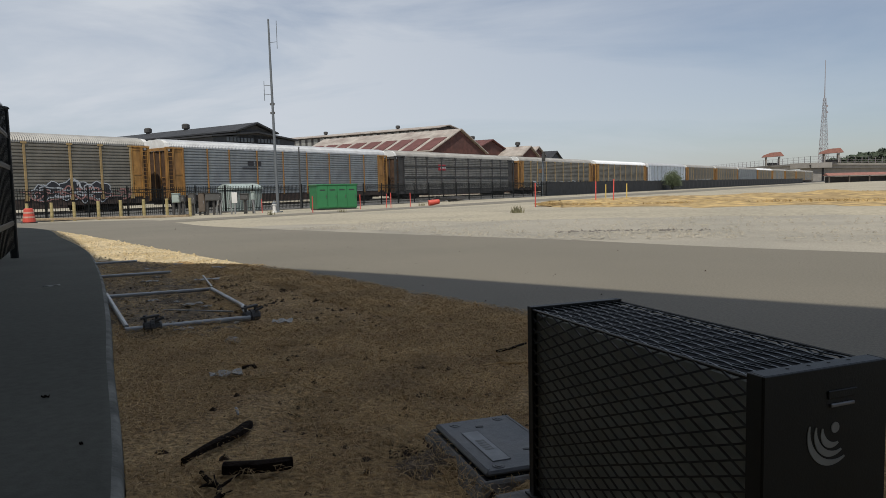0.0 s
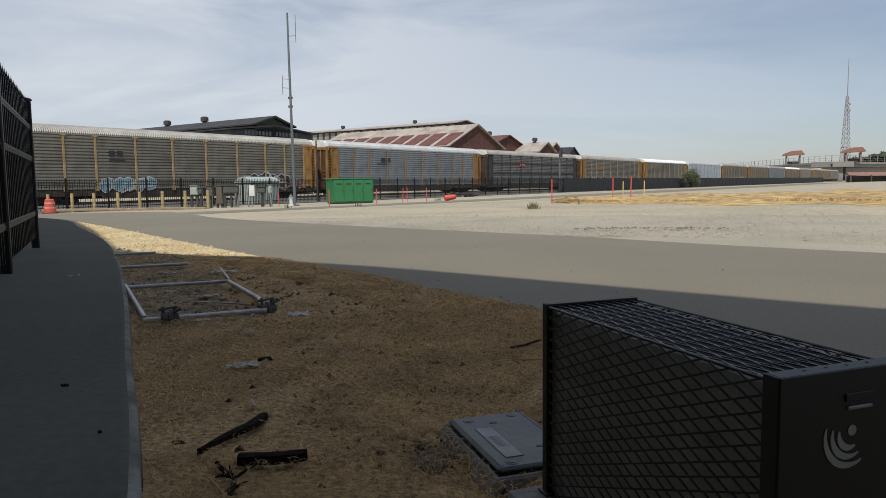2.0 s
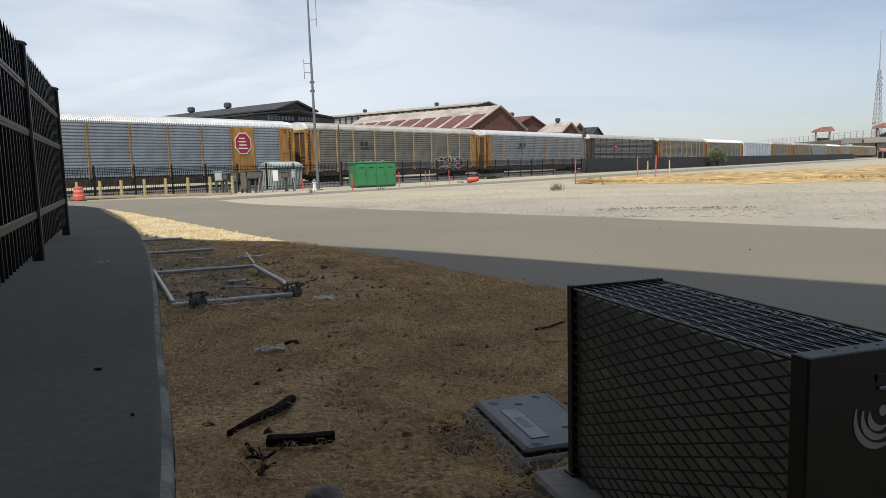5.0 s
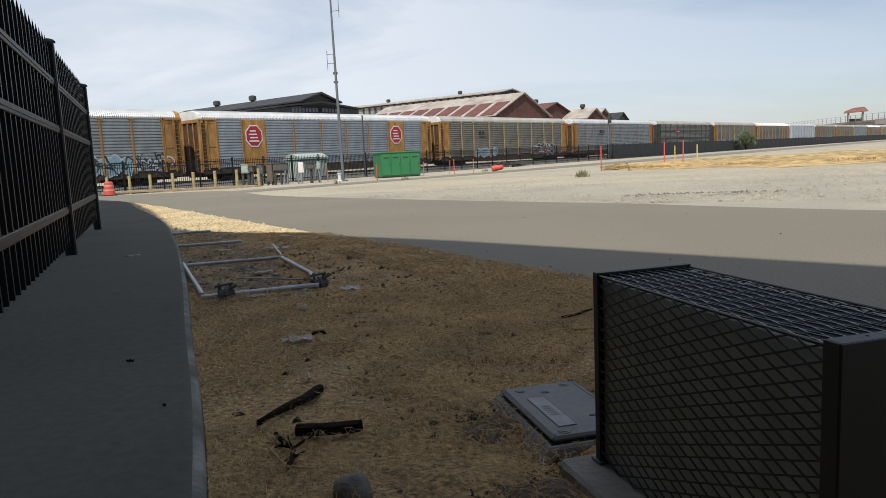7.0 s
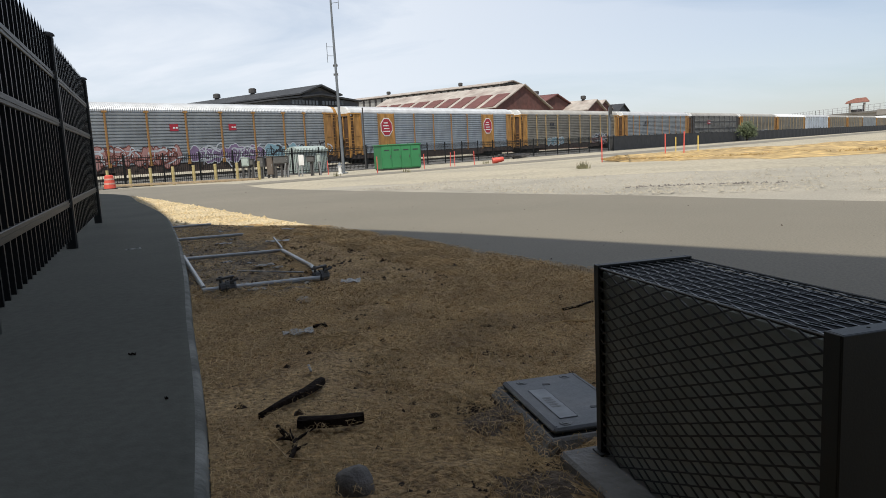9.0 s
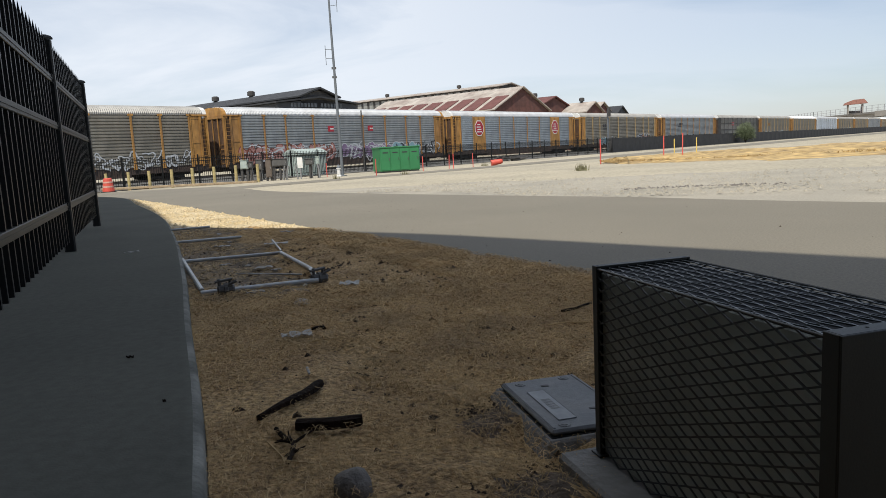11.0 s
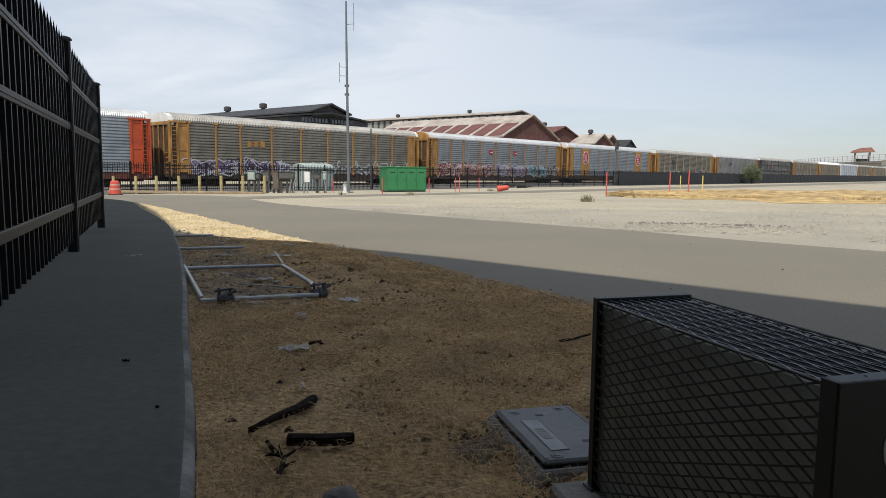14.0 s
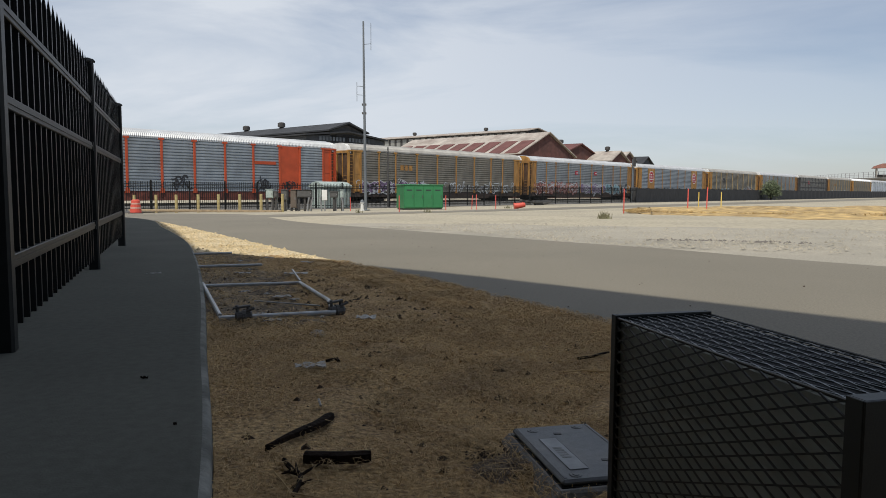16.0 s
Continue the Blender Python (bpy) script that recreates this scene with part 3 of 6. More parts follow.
    part("mark_dot", lathe(bmesh.new(), [(0.008, 0), (0.008, 0.001)], 14), M["pale"], c, m=pose(L + 0.0032, cy + 0.004, cz + 0.004, 0, 90, 0))
    part("handle", boxm(L + 0.003, L + 0.007, 0.118, 0.165, H - 0.050, H - 0.045, 0.001), M["galv"], c, "bright latch bar")
    bm = boxm(L + 0.003, L + 0.0055, 0.114, 0.170, H - 0.038, H - 0.026, 0.001)
    part("latch", bm, M["plate"], c)
    for y in (-0.012, W - 0.02):
        part("foot", boxm(-0.012, 0.03, y, y + 0.032, -0.001, 0.004, 0.001), M["plate"], c)
    # the pad under it
    pad = thing("concrete_pad", pose(base.x, base.y, 0.0, 0, 0, CAGE_YAW), "grey concrete pad under the mesh cage", "pad")
    part("slab", boxm(-0.04, L + 0.16, -0.085, W + 0.085, -0.06, 0.038, 0.008), M["pad"], pad)
    # the wrapped valve inside
    v = thing("insulation_bag", pose(base.x, base.y, 0.038, 0, 0, CAGE_YAW), "grey insulating bag over a valve inside the mesh cage", "cover")
    bm = boxm(0.008, L - 0.012, 0.011, W - 0.016, 0, H - 0.0075, 0.002)
    bmesh.ops.subdivide_edges(bm, edges=bm.edges[:], cuts=3, use_grid_fill=True)
    for q in bm.verts:
        q.co += Vector((0, 0.002, 0.0)) * noise.noise(q.co * 14)
    part("cloth", bm, M["bag"], v)
    # dark sheet added so the bag's top stays shaded under the mesh
    part("top_dark_sheet", boxm(0.010, L - 0.014, 0.014, W - 0.018, H - 0.0072, H - 0.0045, 0.001), M["black_matt"], v, "dark sheet added to keep the cage's top gaps shaded")


cage()


def valve_box():
    # local y runs along the long side away from the near corner, x to the cage
    ln, wd = 0.392, 0.238
    v = thing("valve_box", pose(0.094, 1.688, 0.024, 0, 0, 19.4), "grey plastic irrigation valve box set in the dirt", "valve box")
    bm = boxm(-0.016, wd + 0.02, -0.020, ln + 0.014, -0.05, 0.0055, 0.006)
    for q in bm.verts:
        if q.co.z < -0.03:
            q.co.x += 0.03 if q.co.x > 0.1 else -0.03
            q.co.y += 0.02 if q.co.y > 0.2 else -0.02
    part("collar", bm, M["pad"], v, "pale sloping collar round the lid")
    part("seat_gap", boxm(-0.004, wd + 0.004, -0.005, ln + 0.004, 0.0058, 0.0076), M["black"], v, "dark joint under the lid")
    lid = part("lid", boxm(0.0, wd, 0.0, ln, 0.0078, 0.0238, 0.006), M["lid"], v)
    part("rim", boxm(0.008, 0.016, 0.012, ln - 0.012, 0.0240, 0.0258, 0.0008), M["lid"], lid)
    part("rim", boxm(wd - 0.016, wd - 0.008, 0.012, ln - 0.012, 0.0240, 0.0258, 0.0008), M["lid"], lid)
    part("name_plate", boxm(0.042, 0.094, 0.058, 0.285, 0.0240, 0.0258, 0.002), M["plate_grey"], lid, "worn pale name plate")
    for i in range(5):
        part("letter_bar", boxm(0.055, 0.080, 0.135 + 0.0165 * i, 0.146 + 0.0165 * i, 0.0259, 0.0264), M["lid"], lid)
    for x, y in ((0.045, 0.028), (0.19, 0.362), (0.05, 0.355), (0.195, 0.035)):
        part("bolt", lathe(bmesh.new(), [(0.017, 0), (0.015, 0.002), (0.009, 0.002), (0.009, 0.0035)], 12), M["lid"], lid, m=pose(x, y, 0.0239))
    for x, y, r in ((0.112, 0.318, 12), (0.162, 0.105, 12)):
        part("pull_slot", boxm(-0.011, 0.011, -0.006, 0.006, 0.0239, 0.0252, 0.0), M["black"], lid, m=pose(x, y, 0, 0, 0, -r))
    return v


valve_box()


# ---- litter on the bed ----
def bark(name, pts, width, thick, label, pointed=False):
    """A curved slab of bark through (x, y) points."""
    c = curve_through(pts, 5)
    bm = bmesh.new()
    rows = []
    for i, (x, y) in enumerate(c):
        a, b = c[max(i - 1, 0)], c[min(i + 1, len(c) - 1)]
        t = Vector((b[0] - a[0], b[1] - a[1], 0)).normalized()
        nrm = Vector((-t.y, t.x, 0))
        f = i / (len(c) - 1)
        k = width * (min(1.0, 0.1 + 1.7 * f) if pointed else 1.0) * min(1.0, 0.7 + 4 * (1 - f)) / 2
        jag = 0.002 * noise.noise((i * 1.7, width * 90, 0))
        rows.append([bm.verts.new(Vector((x, y, h)) + nrm * (o * k + jag)) for o, h in ((-1, 0.004), (-0.8, thick), (0, thick * 1.15), (0.8, thick), (1, 0.004), (0, 0.0))])
    for r0, r1 in zip(rows, rows[1:]):
        for j in range(6):
            bm.faces.new((r0[j], r0[(j + 1) % 6], r1[(j + 1) % 6], r1[j]))
    bm.faces.new(rows[0])
    bm.faces.new(rows[-1][::-1])
    bmesh.ops.recalc_face_normals(bm, faces=bm.faces[:])
    return tagged(part(name, bm, M["bark"], m=pose(0, 0, 0.016)), label, "bark", "bark pieces on the bed")


bark("bark_piece", [(-0.720, 1.858), (-0.682, 1.972), (-0.638, 2.072), (-0.619, 2.168)], 0.038, 0.018, "long dark pointed piece of bark on the straw", True)
bark("bark_piece", [(-0.588, 1.800), (-0.497, 1.806), (-0.412, 1.828)], 0.042, 0.026, "short blunt dark piece of bark on the straw")


def twig():
    bm = bmesh.new()
    pts = [(-0.645, 1.795), (-0.618, 1.755), (-0.596, 1.728), (-0.567, 1.700), (-0.552, 1.640), (-0.546, 1.585)]
    for k, (a, b) in enumerate(zip(pts, pts[1:])):
        tube(bm, (*a, 0.022), (*b, 0.022), 0.0065 + 0.002 * (k == 2), 0.0065, 6)
    for a, b in (((-0.567, 1.700), (-0.535, 1.768)), ((-0.596, 1.728), (-0.612, 1.688)), ((-0.58, 1.712), (-0.60, 1.762)), ((-0.552, 1.640), (-0.525, 1.665)), ((-0.58, 1.71), (-0.612, 1.70))):
        tube(bm, (*a, 0.022), (*b, 0.028), 0.0055, 0.002, 6)
    tagged(part("twig", bm, M["bark"]), "dark forked twig lying on the straw", "twig")


twig()


def stone(name, x, y, r, h, label, seed, material="stone"):
    bm = bmesh.new()
    bmesh.ops.create_icosphere(bm, subdivisions=3, radius=1.0)
    for v in bm.verts:
        k = 1 + 0.16 * noise.noise(v.co * 1.3 + Vector((seed, 0, 0))) + 0.04 * noise.noise(v.co * 5 + Vector((seed, 0, 0)))
        v.co = Vector((v.co.x * r * k, v.co.y * r * k, max(v.co.z, -0.5) * h * k))
    return tagged(part(name, bm, M[material], m=pose(x, y, h * 0.22), smooth=True), label, "stone")


stone("stone", -0.363, 1.472, 0.047, 0.046, "rounded grey stone half sunk in the dirt", 3.0)
stone("pebble", -1.075, 3.53, 0.045, 0.02, "pale flat pebble on the dirt", 9.0, "paper")
stone("pebble", 0.10, 1.33, 0.009, 0.008, "small white pebble by the pad", 5.0, "paper")


def litter(x, y, w, d, yaw, label, material="paper", z=0.016, group="litter on the bed"):
    bm = bmesh.new()
    nx, ny = 6, 3
    vs = [[bm.verts.new((w * (i / nx - 0.5), d * (j / ny - 0.5) * (1 - 0.25 * math.sin(i * 2.1)), 0.012 + 0.004 * math.sin(i * 1.9 + j))) for j in range(ny + 1)] for i in range(nx + 1)]
    for i in range(nx):
        for j in range(ny):
            bm.faces.new((vs[i][j], vs[i + 1][j], vs[i + 1][j + 1], vs[i][j + 1]))
    ex = bmesh.ops.extrude_face_region(bm, geom=bm.faces[:])
    bmesh.ops.translate(bm, verts=[v for v in ex["geom"] if isinstance(v, bmesh.types.BMVert)], vec=(0, 0, -0.004))
    return tagged(part("litter", bm, M[material], m=pose(x, y, z, 0, 0, yaw)), label, "litter", group)


litter(-2.96, 5.31, 0.12, 0.02, 50, "pale dry leaf stalk on the walkway", z=0.070, group="leaves on the walkway")
litter(-1.35, 2.337, 0.026, 0.006, 10, "small dark dry leaf on the walkway", "bark", 0.069, "leaves on the walkway")
litter(-0.995, 1.875, 0.010, 0.004, 25, "small dark dry leaf on the walkway", "bark", 0.069, "leaves on the walkway")
litter(-0.885, 2.80, 0.125, 0.075, 22, "flat pale grey scrap of card on the straw")
litter(-1.405, 3.763, 0.10, 0.05, 30, "crumpled white plastic strip by the pipe")
litter(-0.91, 3.93, 0.11, 0.10, 8, "clear crumpled plastic cup on the dirt")
litter(-2.00, 5.95, 0.20, 0.09, 12, "crumpled pale rag on the dirt")
litter(-2.46, 5.90, 0.13, 0.05, 5, "pale torn paper scrap on the soil")
litter(-1.66, 4.62, 0.13, 0.06, 40, "pale torn paper scrap on the soil")
for i, (x, y, w) in enumerate(((-2.6, 6.6, 0.10), (-1.53, 4.51, 0.07), (-2.0, 4.81, 0.08), (-1.80, 4.72, 0.06), (-2.5, 6.16, 0.06), (-2.2, 6.9, 0.14), (-2.75, 7.3, 0.10), (-1.55, 3.95, 0.05), (-1.30, 4.02, 0.05), (-1.16, 3.90, 0.05), (-2.9, 6.9, 0.08))):
    litter(x, y, w, w * 0.4, 31 * i, "small pale scrap lying on the dirt")


def dry_stalk(points, r, material, label):
    bm = bmesh.new()
    for a, b in zip(points, points[1:]):
        tube(bm, (*a, 0.03), (*b, 0.03), r, r * 0.8, 5)
    tagged(part("dry_stalk", bm, M[material]), label, "stalk", "dry stalks on the bed")


dry_stalk([(-0.632, 1.690), (-0.590, 1.635), (-0.548, 1.575), (-0.475, 1.560)], 0.0022, "straw", "thin pale stalk beside the twig")
dry_stalk([(0.225, 3.055), (0.30, 3.11), (0.37, 3.20)], 0.007, "bark", "thin dark stick half buried in straw")
dry_stalk([(0.15, 2.815), (0.22, 2.85), (0.30, 2.84), (0.34, 2.86)], 0.004, "straw", "pale bent stalk on the straw")
dry_stalk([(-0.52, 2.56), (-0.455, 2.50), (-0.40, 2.49)], 0.003, "straw", "pale bent stalk on the straw")
dry_stalk([(-0.47, 2.46), (-0.43, 2.53), (-0.385, 2.46)], 0.003, "straw", "pale bent stalk on the straw")
dry_stalk([(-0.705, 2.318), (-0.678, 2.250)], 0.005, "paper", "short white splinter on the straw")
dry_stalk([(-0.80, 2.66), (-0.74, 2.69), (-0.66, 2.71)], 0.003, "straw", "pale bent stalk on the straw")
dry_stalk([(-0.835, 2.86), (-0.80, 2.90), (-0.78, 2.86)], 0.008, "bark", "curled dark stick by the card")


def pipe_frame():
    f = thing("pipe_frame", pose(-1.70, 3.72, 0.030), "galvanised pipe frame with clamps lying on the dirt", "pipe frame")

    def pipe(a, b, r=0.016):
        part("pipe", tube(bmesh.new(), (a[0] + 1.70, a[1] - 3.72, 0.0), (b[0] + 1.70, b[1] - 3.72, 0.0), r * 0.82, n=10), M["pipe"], f, smooth=False)

    pipe((-1.705, 3.735), (-1.115, 4.02), 0.019)
    pipe((-2.40, 5.00), (-1.745, 5.285))
    pipe((-3.06, 6.27), (-2.53, 6.52))
    pipe((-3.70, 7.50), (-3.33, 7.68))
    pipe((-1.745, 5.285), (-1.285, 4.464), 0.018)
    pipe((-1.285, 4.464), (-1.15, 4.10), 0.018)
    pipe((-2.46, 5.12), (-1.735, 3.815), 0.018)
    pipe((-2.10, 6.15), (-1.78, 5.40), 0.010)
    pipe((-1.75, 4.37), (-1.28, 4.25), 0.006)
    for x, y, r in ((-1.583, 3.790, 26), (-1.118, 4.055, 38)):
        bm = lathe(bmesh.new(), [(0.030, -0.055), (0.036, -0.045), (0.036, -0.012), (0.044, -0.01), (0.044, 0.012), (0.036, 0.014), (0.036, 0.045), (0.030, 0.055)], 12)
        part("clamp", bm, M["box_grey"], f, "dark cast clamp", m=pose(x + 1.70, y - 3.72, 0.006, 0, 90, r) @ Matrix.Scale(0.85, 4))
        bm = boxm(-0.050, 0.050, -0.026, 0.026, 0.022, 0.040, 0.005)
        tube(bm, (-0.034, 0.0, 0.035), (-0.034, 0.0, 0.088), 0.011)
        tube(bm, (0.034, 0.004, 0.035), (0.038, 0.008, 0.078), 0.011)
        box(bm, -0.060, 0.052, -0.014, 0.014, 0.066, 0.080, 0.003)
        tube(bm, (0.02, -0.03, 0.045), (0.075, -0.04, 0.062), 0.009)
        part("bolt_plate", bm, M["box_grey"], f, m=pose(x + 1.70, y - 3.72, 0.0, 4, -6, r) @ Matrix.Scale(0.85, 4))


pipe_frame()


# loose straw and clods over the bed
def scatter_straw(count):
    rnd = random.Random(5)
    verts, faces = [], []
    L, R = along_line(WALK_EDGE[:45], 200), along_line(ROAD_NEAR[:39], 200)
    made = 0
    while made < count:
        i = min(int(200 * rnd.random() ** 1.5), 199)
        across = rnd.random()
        p = L[i].lerp(R[i], across)
        near = math.hypot(p.x, p.y)
        # bare soil where the pipes lie
        if p.y > 3.9 and across < 0.62 and rnd.random() < 0.8:
            continue
        if p.y < 1.0 or near > 14:
            continue
        dens = noise.noise((p.x * 2.2, p.y * 2.2, 9.0))
        if dens < -0.25 and rnd.random() < 0.75:
            continue
        made += 1
        ln, w, a = rnd.uniform(0.010, 0.044) * (1 + near * 0.06), rnd.uniform(0.0003, 0.0008) * (1 + near * 0.15), rnd.uniform(0, 6.283)
        z = gz(p.x, p.y) + 0.010 + rnd.uniform(0, 0.022)
        dx, dy = math.cos(a) * ln / 2, math.sin(a) * ln / 2
        nx, ny = -math.sin(a) * w, math.cos(a) * w
        dz = rnd.uniform(-0.012, 0.012)
        bx, by = rnd.uniform(-0.2, 0.2) * nx * ln / w, rnd.uniform(-0.2, 0.2) * ny * ln / w
        k = len(verts)
        verts += [(p.x - dx - nx, p.y - dy - ny, z - dz), (p.x - dx + nx, p.y - dy + ny, z - dz + w), (p.x + bx + nx, p.y + by + ny, z + 0.006 + w), (p.x + bx - nx, p.y + by - ny, z + 0.006), (p.x + dx, p.y + dy, z + dz)]
        faces += [(k, k + 3, k + 2, k + 1), (k + 3, k + 4, k + 2)]
    me = bpy.data.meshes.new("straw")
    me.from_pydata(verts, [], faces)
    me.materials.append(M["straw"])
    tagged(new("straw", me), "loose dry straw strewn over the bed", "straw", kind="stuff")


scatter_straw(125000)


def scatter_lumps(name, label, category, spots, material, seed):
    """Many small angular lumps (x, y, size) joined as one."""
    rnd = random.Random(seed)
    verts, faces = [], []
    for x, y, s in spots:
        z = gz(x, y)
        k = len(verts)
        ring = [(x + s * rnd.uniform(0.6, 1.2) * math.cos(i * 1.2566), y + s * rnd.uniform(0.6, 1.2) * math.sin(i * 1.2566), z) for i in range(5)]
        verts += ring + [(x + s * rnd.uniform(-0.3, 0.3), y + s * rnd.uniform(-0.3, 0.3), z + s * rnd.uniform(0.5, 1.0))]
        faces += [(k + i, k + (i + 1) % 5, k + 5) for i in range(5)]
    me = bpy.data.meshes.new(name)
    me.from_pydata(verts, [], faces)
    me.materials.append(M[material])
    tagged(new(name, me), label, category, kind="stuff")


rnd = random.Random(11)
L_, R_ = along_line(WALK_EDGE[:45], 100), along_line(ROAD_NEAR[:39], 100)
spots = []
for _ in range(3600):
    i = int(100 * rnd.random())
    p = L_[i].lerp(R_[i], rnd.uniform(0.02, 0.98))
    if p.y > 1.1:
        spots.append((p.x, p.y, 0.003 + 0.020 * rnd.random() ** 4))
for _ in range(2200):
    i = int(100 * rnd.random())
    p = L_[i].lerp(R_[i], rnd.uniform(0.03, 0.97))
    if p.y > 1.9:
        spots.append((p.x, p.y, 0.007 + 0.010 * rnd.random() ** 2))
for _ in range(900):
    spots.append((rnd.gauss(-0.055, 0.05), rnd.gauss(1.970, 0.06), 0.002 + 0.006 * rnd.random() ** 2))
for _ in range(1500):
    p = L_[55 + int(43 * rnd.random())].lerp(R_[55 + int(43 * rnd.random())], 0.6 * rnd.random())
    if p.y > 3.9:
        spots.append((p.x, p.y, 0.005 + 0.022 * rnd.random() ** 3))
for _ in range(700):
    spots.append((rnd.gauss(0.012, 0.10), rnd.gauss(1.518, 0.05), 0.003 + 0.008 * rnd.random() ** 2))
scatter_lumps("soil_clods", "small dark soil clods and bark crumbs", "soil", spots, "clod", 3)
spots = []
for _ in range(5200):
    u, v = rnd.random(), rnd.random() ** 1.6
    a = Vector((-3.6 + 9.0 * u, 16.2 - 9.2 * u + 0.8 * math.sin(u * 9), 0))
    p = a + Vector((0.5, 0.87, 0)) * (v * (3.0 + 5.0 * u))
    spots.append((p.x, p.y, 0.008 + 0.035 * rnd.random() ** 5))
scatter_lumps("loose_stones", "loose pale stones along the road edge", "gravel", spots, "gravel", 6)

spots = []
for _ in range(260):
    u = rnd.random()
    spots.append((1.9 + 2.2 * u + rnd.gauss(0, 0.15), 11.55 - 0.5 * u + rnd.gauss(0, 0.10), 0.008 + 0.03 * rnd.random() ** 3))
scatter_lumps("dark_stones", "ragged row of dark stones in the gravel", "gravel", spots, "stone", 12)

spots, lumps = [], []
Va, Vb = along_line(WALK_EDGE[45:72], 100), along_line(ROAD_NEAR[39:72], 100)
for _ in range(6000):
    i = int(100 * rnd.random())
    p = Va[i].lerp(Vb[i], rnd.uniform(0.02, 0.98))
    (lumps if rnd.random() < 0.88 else spots).append((p.x, p.y, 0.012 + 0.035 * rnd.random() ** 2))
scatter_lumps("grass_clumps", "matted clumps of dry grass on the verge, coloured as sunlit", "grass", lumps, "verge", 4)
scatter_lumps("verge_clods", "dark crumbs among the dry grass of the verge", "soil", [(x, y, 0.5 * r) for x, y, r in spots], "clod", 5)

spots = []
R_, F_ = along_line(ROAD_NEAR[:60], 100), along_line(ROAD_FAR[:60], 100)
for _ in range(220):
    i = int(100 * rnd.random())
    p = R_[i].lerp(F_[i], rnd.uniform(0.02, 0.98))
    spots.append((p.x, p.y, 0.004 + 0.012 * rnd.random() ** 4))
scatter_lumps("road_grit", "small dark stones scattered on the road", "gravel", spots, "clod", 9)


def scatter_grass(count):
    rnd = random.Random(17)
    A, B = along_line(GRASS_NEAR, 120), along_line(GRASS_FAR, 120)
    verts, faces = [], []
    for _ in range(count):
        i, u = int(78 * rnd.random()), rnd.random()
        p = A[i].lerp(A[i + 1], u).lerp(B[i].lerp(B[i + 1], u), rnd.uniform(0.06, 0.94))
        if noise.noise((p.x * 0.5, p.y * 0.5, 1.0)) < -0.45:
            continue
        z, h, a = gz(p.x, p.y) + 0.06, rnd.uniform(0.03, 0.08), rnd.uniform(0, 6.28)
        w, lx, ly = 0.02, rnd.uniform(-0.09, 0.09), rnd.uniform(-0.09, 0.09)
        k = len(verts)
        verts += [(p.x - w * math.cos(a), p.y - w * math.sin(a), z), (p.x + w * math.cos(a), p.y + w * math.sin(a), z), (p.x + lx, p.y + ly, z + h)]
        faces.append((k, k + 1, k + 2))
    me = bpy.data.meshes.new("dry_grass")
    me.from_pydata(verts, [], faces)
    me.materials.append(M["drygrass"])
    tagged(new("dry_grass", me), "dry golden grass blades on the bank", "grass", kind="stuff")


scatter_grass(30000)


# ---- railway ----
def track(p, name):
    bm = bmesh.new()
    z = -0.635
    for a0, a1 in ((-130, 420),):
        prof = [(p - 2.6, z - 0.05), (p - 1.6, z + 0.20), (p + 1.6, z + 0.20), (p + 2.6, z - 0.05)]
        A = [bm.verts.new((*tr(a0, q), h)) for q, h in prof]
        B = [bm.verts.new((*tr(a1, q), h)) for q, h in prof]
        for i in range(3):
            bm.faces.new((A[i], A[i + 1], B[i + 1], B[i]))
    bed_ob = tagged(part("ballast_bed", bm, M["ballast"]), "grey stone ballast under the track", "ballast", kind="structure")
    t = thing(name, pose(*tr(0, p), z, 0, 0, TRACK_YAW), "steel railway track on grey ballast", "track", kind="structure")
    for y in (-0.75, 0.75):
        bm = boxm(-130, 420, y - 0.035, y + 0.035, 0.31, 0.35)
        box(bm, -130, 420, y - 0.012, y + 0.012, 0.21, 0.309)
        part("rail", bm, M["rail"], t)
    me = finish("tie", boxm(-0.11, 0.11, -1.3, 1.3, 0.10, 0.209), M["tie"])
    for i in range(110):
        part("tie", me, None, t, m=pose(-60 + i * 1.0, 0, 0))


RAIL_Z = -0.66
track(0.0, "railway_track")

MESHES = {}


def shared(key, make, material):
    k = (key, material.name)
    if k not in MESHES:
        MESHES[k] = finish(key[0] if isinstance(key, tuple) else key, make(), material)
    return MESHES[k]


CAR_L, CAR_H, CAR_W, PITCH = 27.2, 5.72, 3.05, 28.6
POSTS = (-12.05, -9.75, -7.55, -4.55, -1.5, 1.5, 4.55, 7.55, 9.75, 12.05)


def ribbed(width, z0, z1, ribs):
    bm = bmesh.new()
    prof = []
    dz = (z1 - z0) / ribs
    for i in range(ribs):
        z = z0 + i * dz
        prof += [(0.0, z), (0.0, z + 0.55 * dz), (0.07, z + 0.66 * dz), (0.07, z + 0.86 * dz)]
    prof.append((0.0, z1))
    a = [bm.verts.new((-width / 2, y, z)) for y, z in prof]
    b = [bm.verts.new((width / 2, y, z)) for y, z in prof]
    for i in range(len(prof) - 1):
        bm.faces.new((a[i], b[i], b[i + 1], a[i + 1]))
    return bm


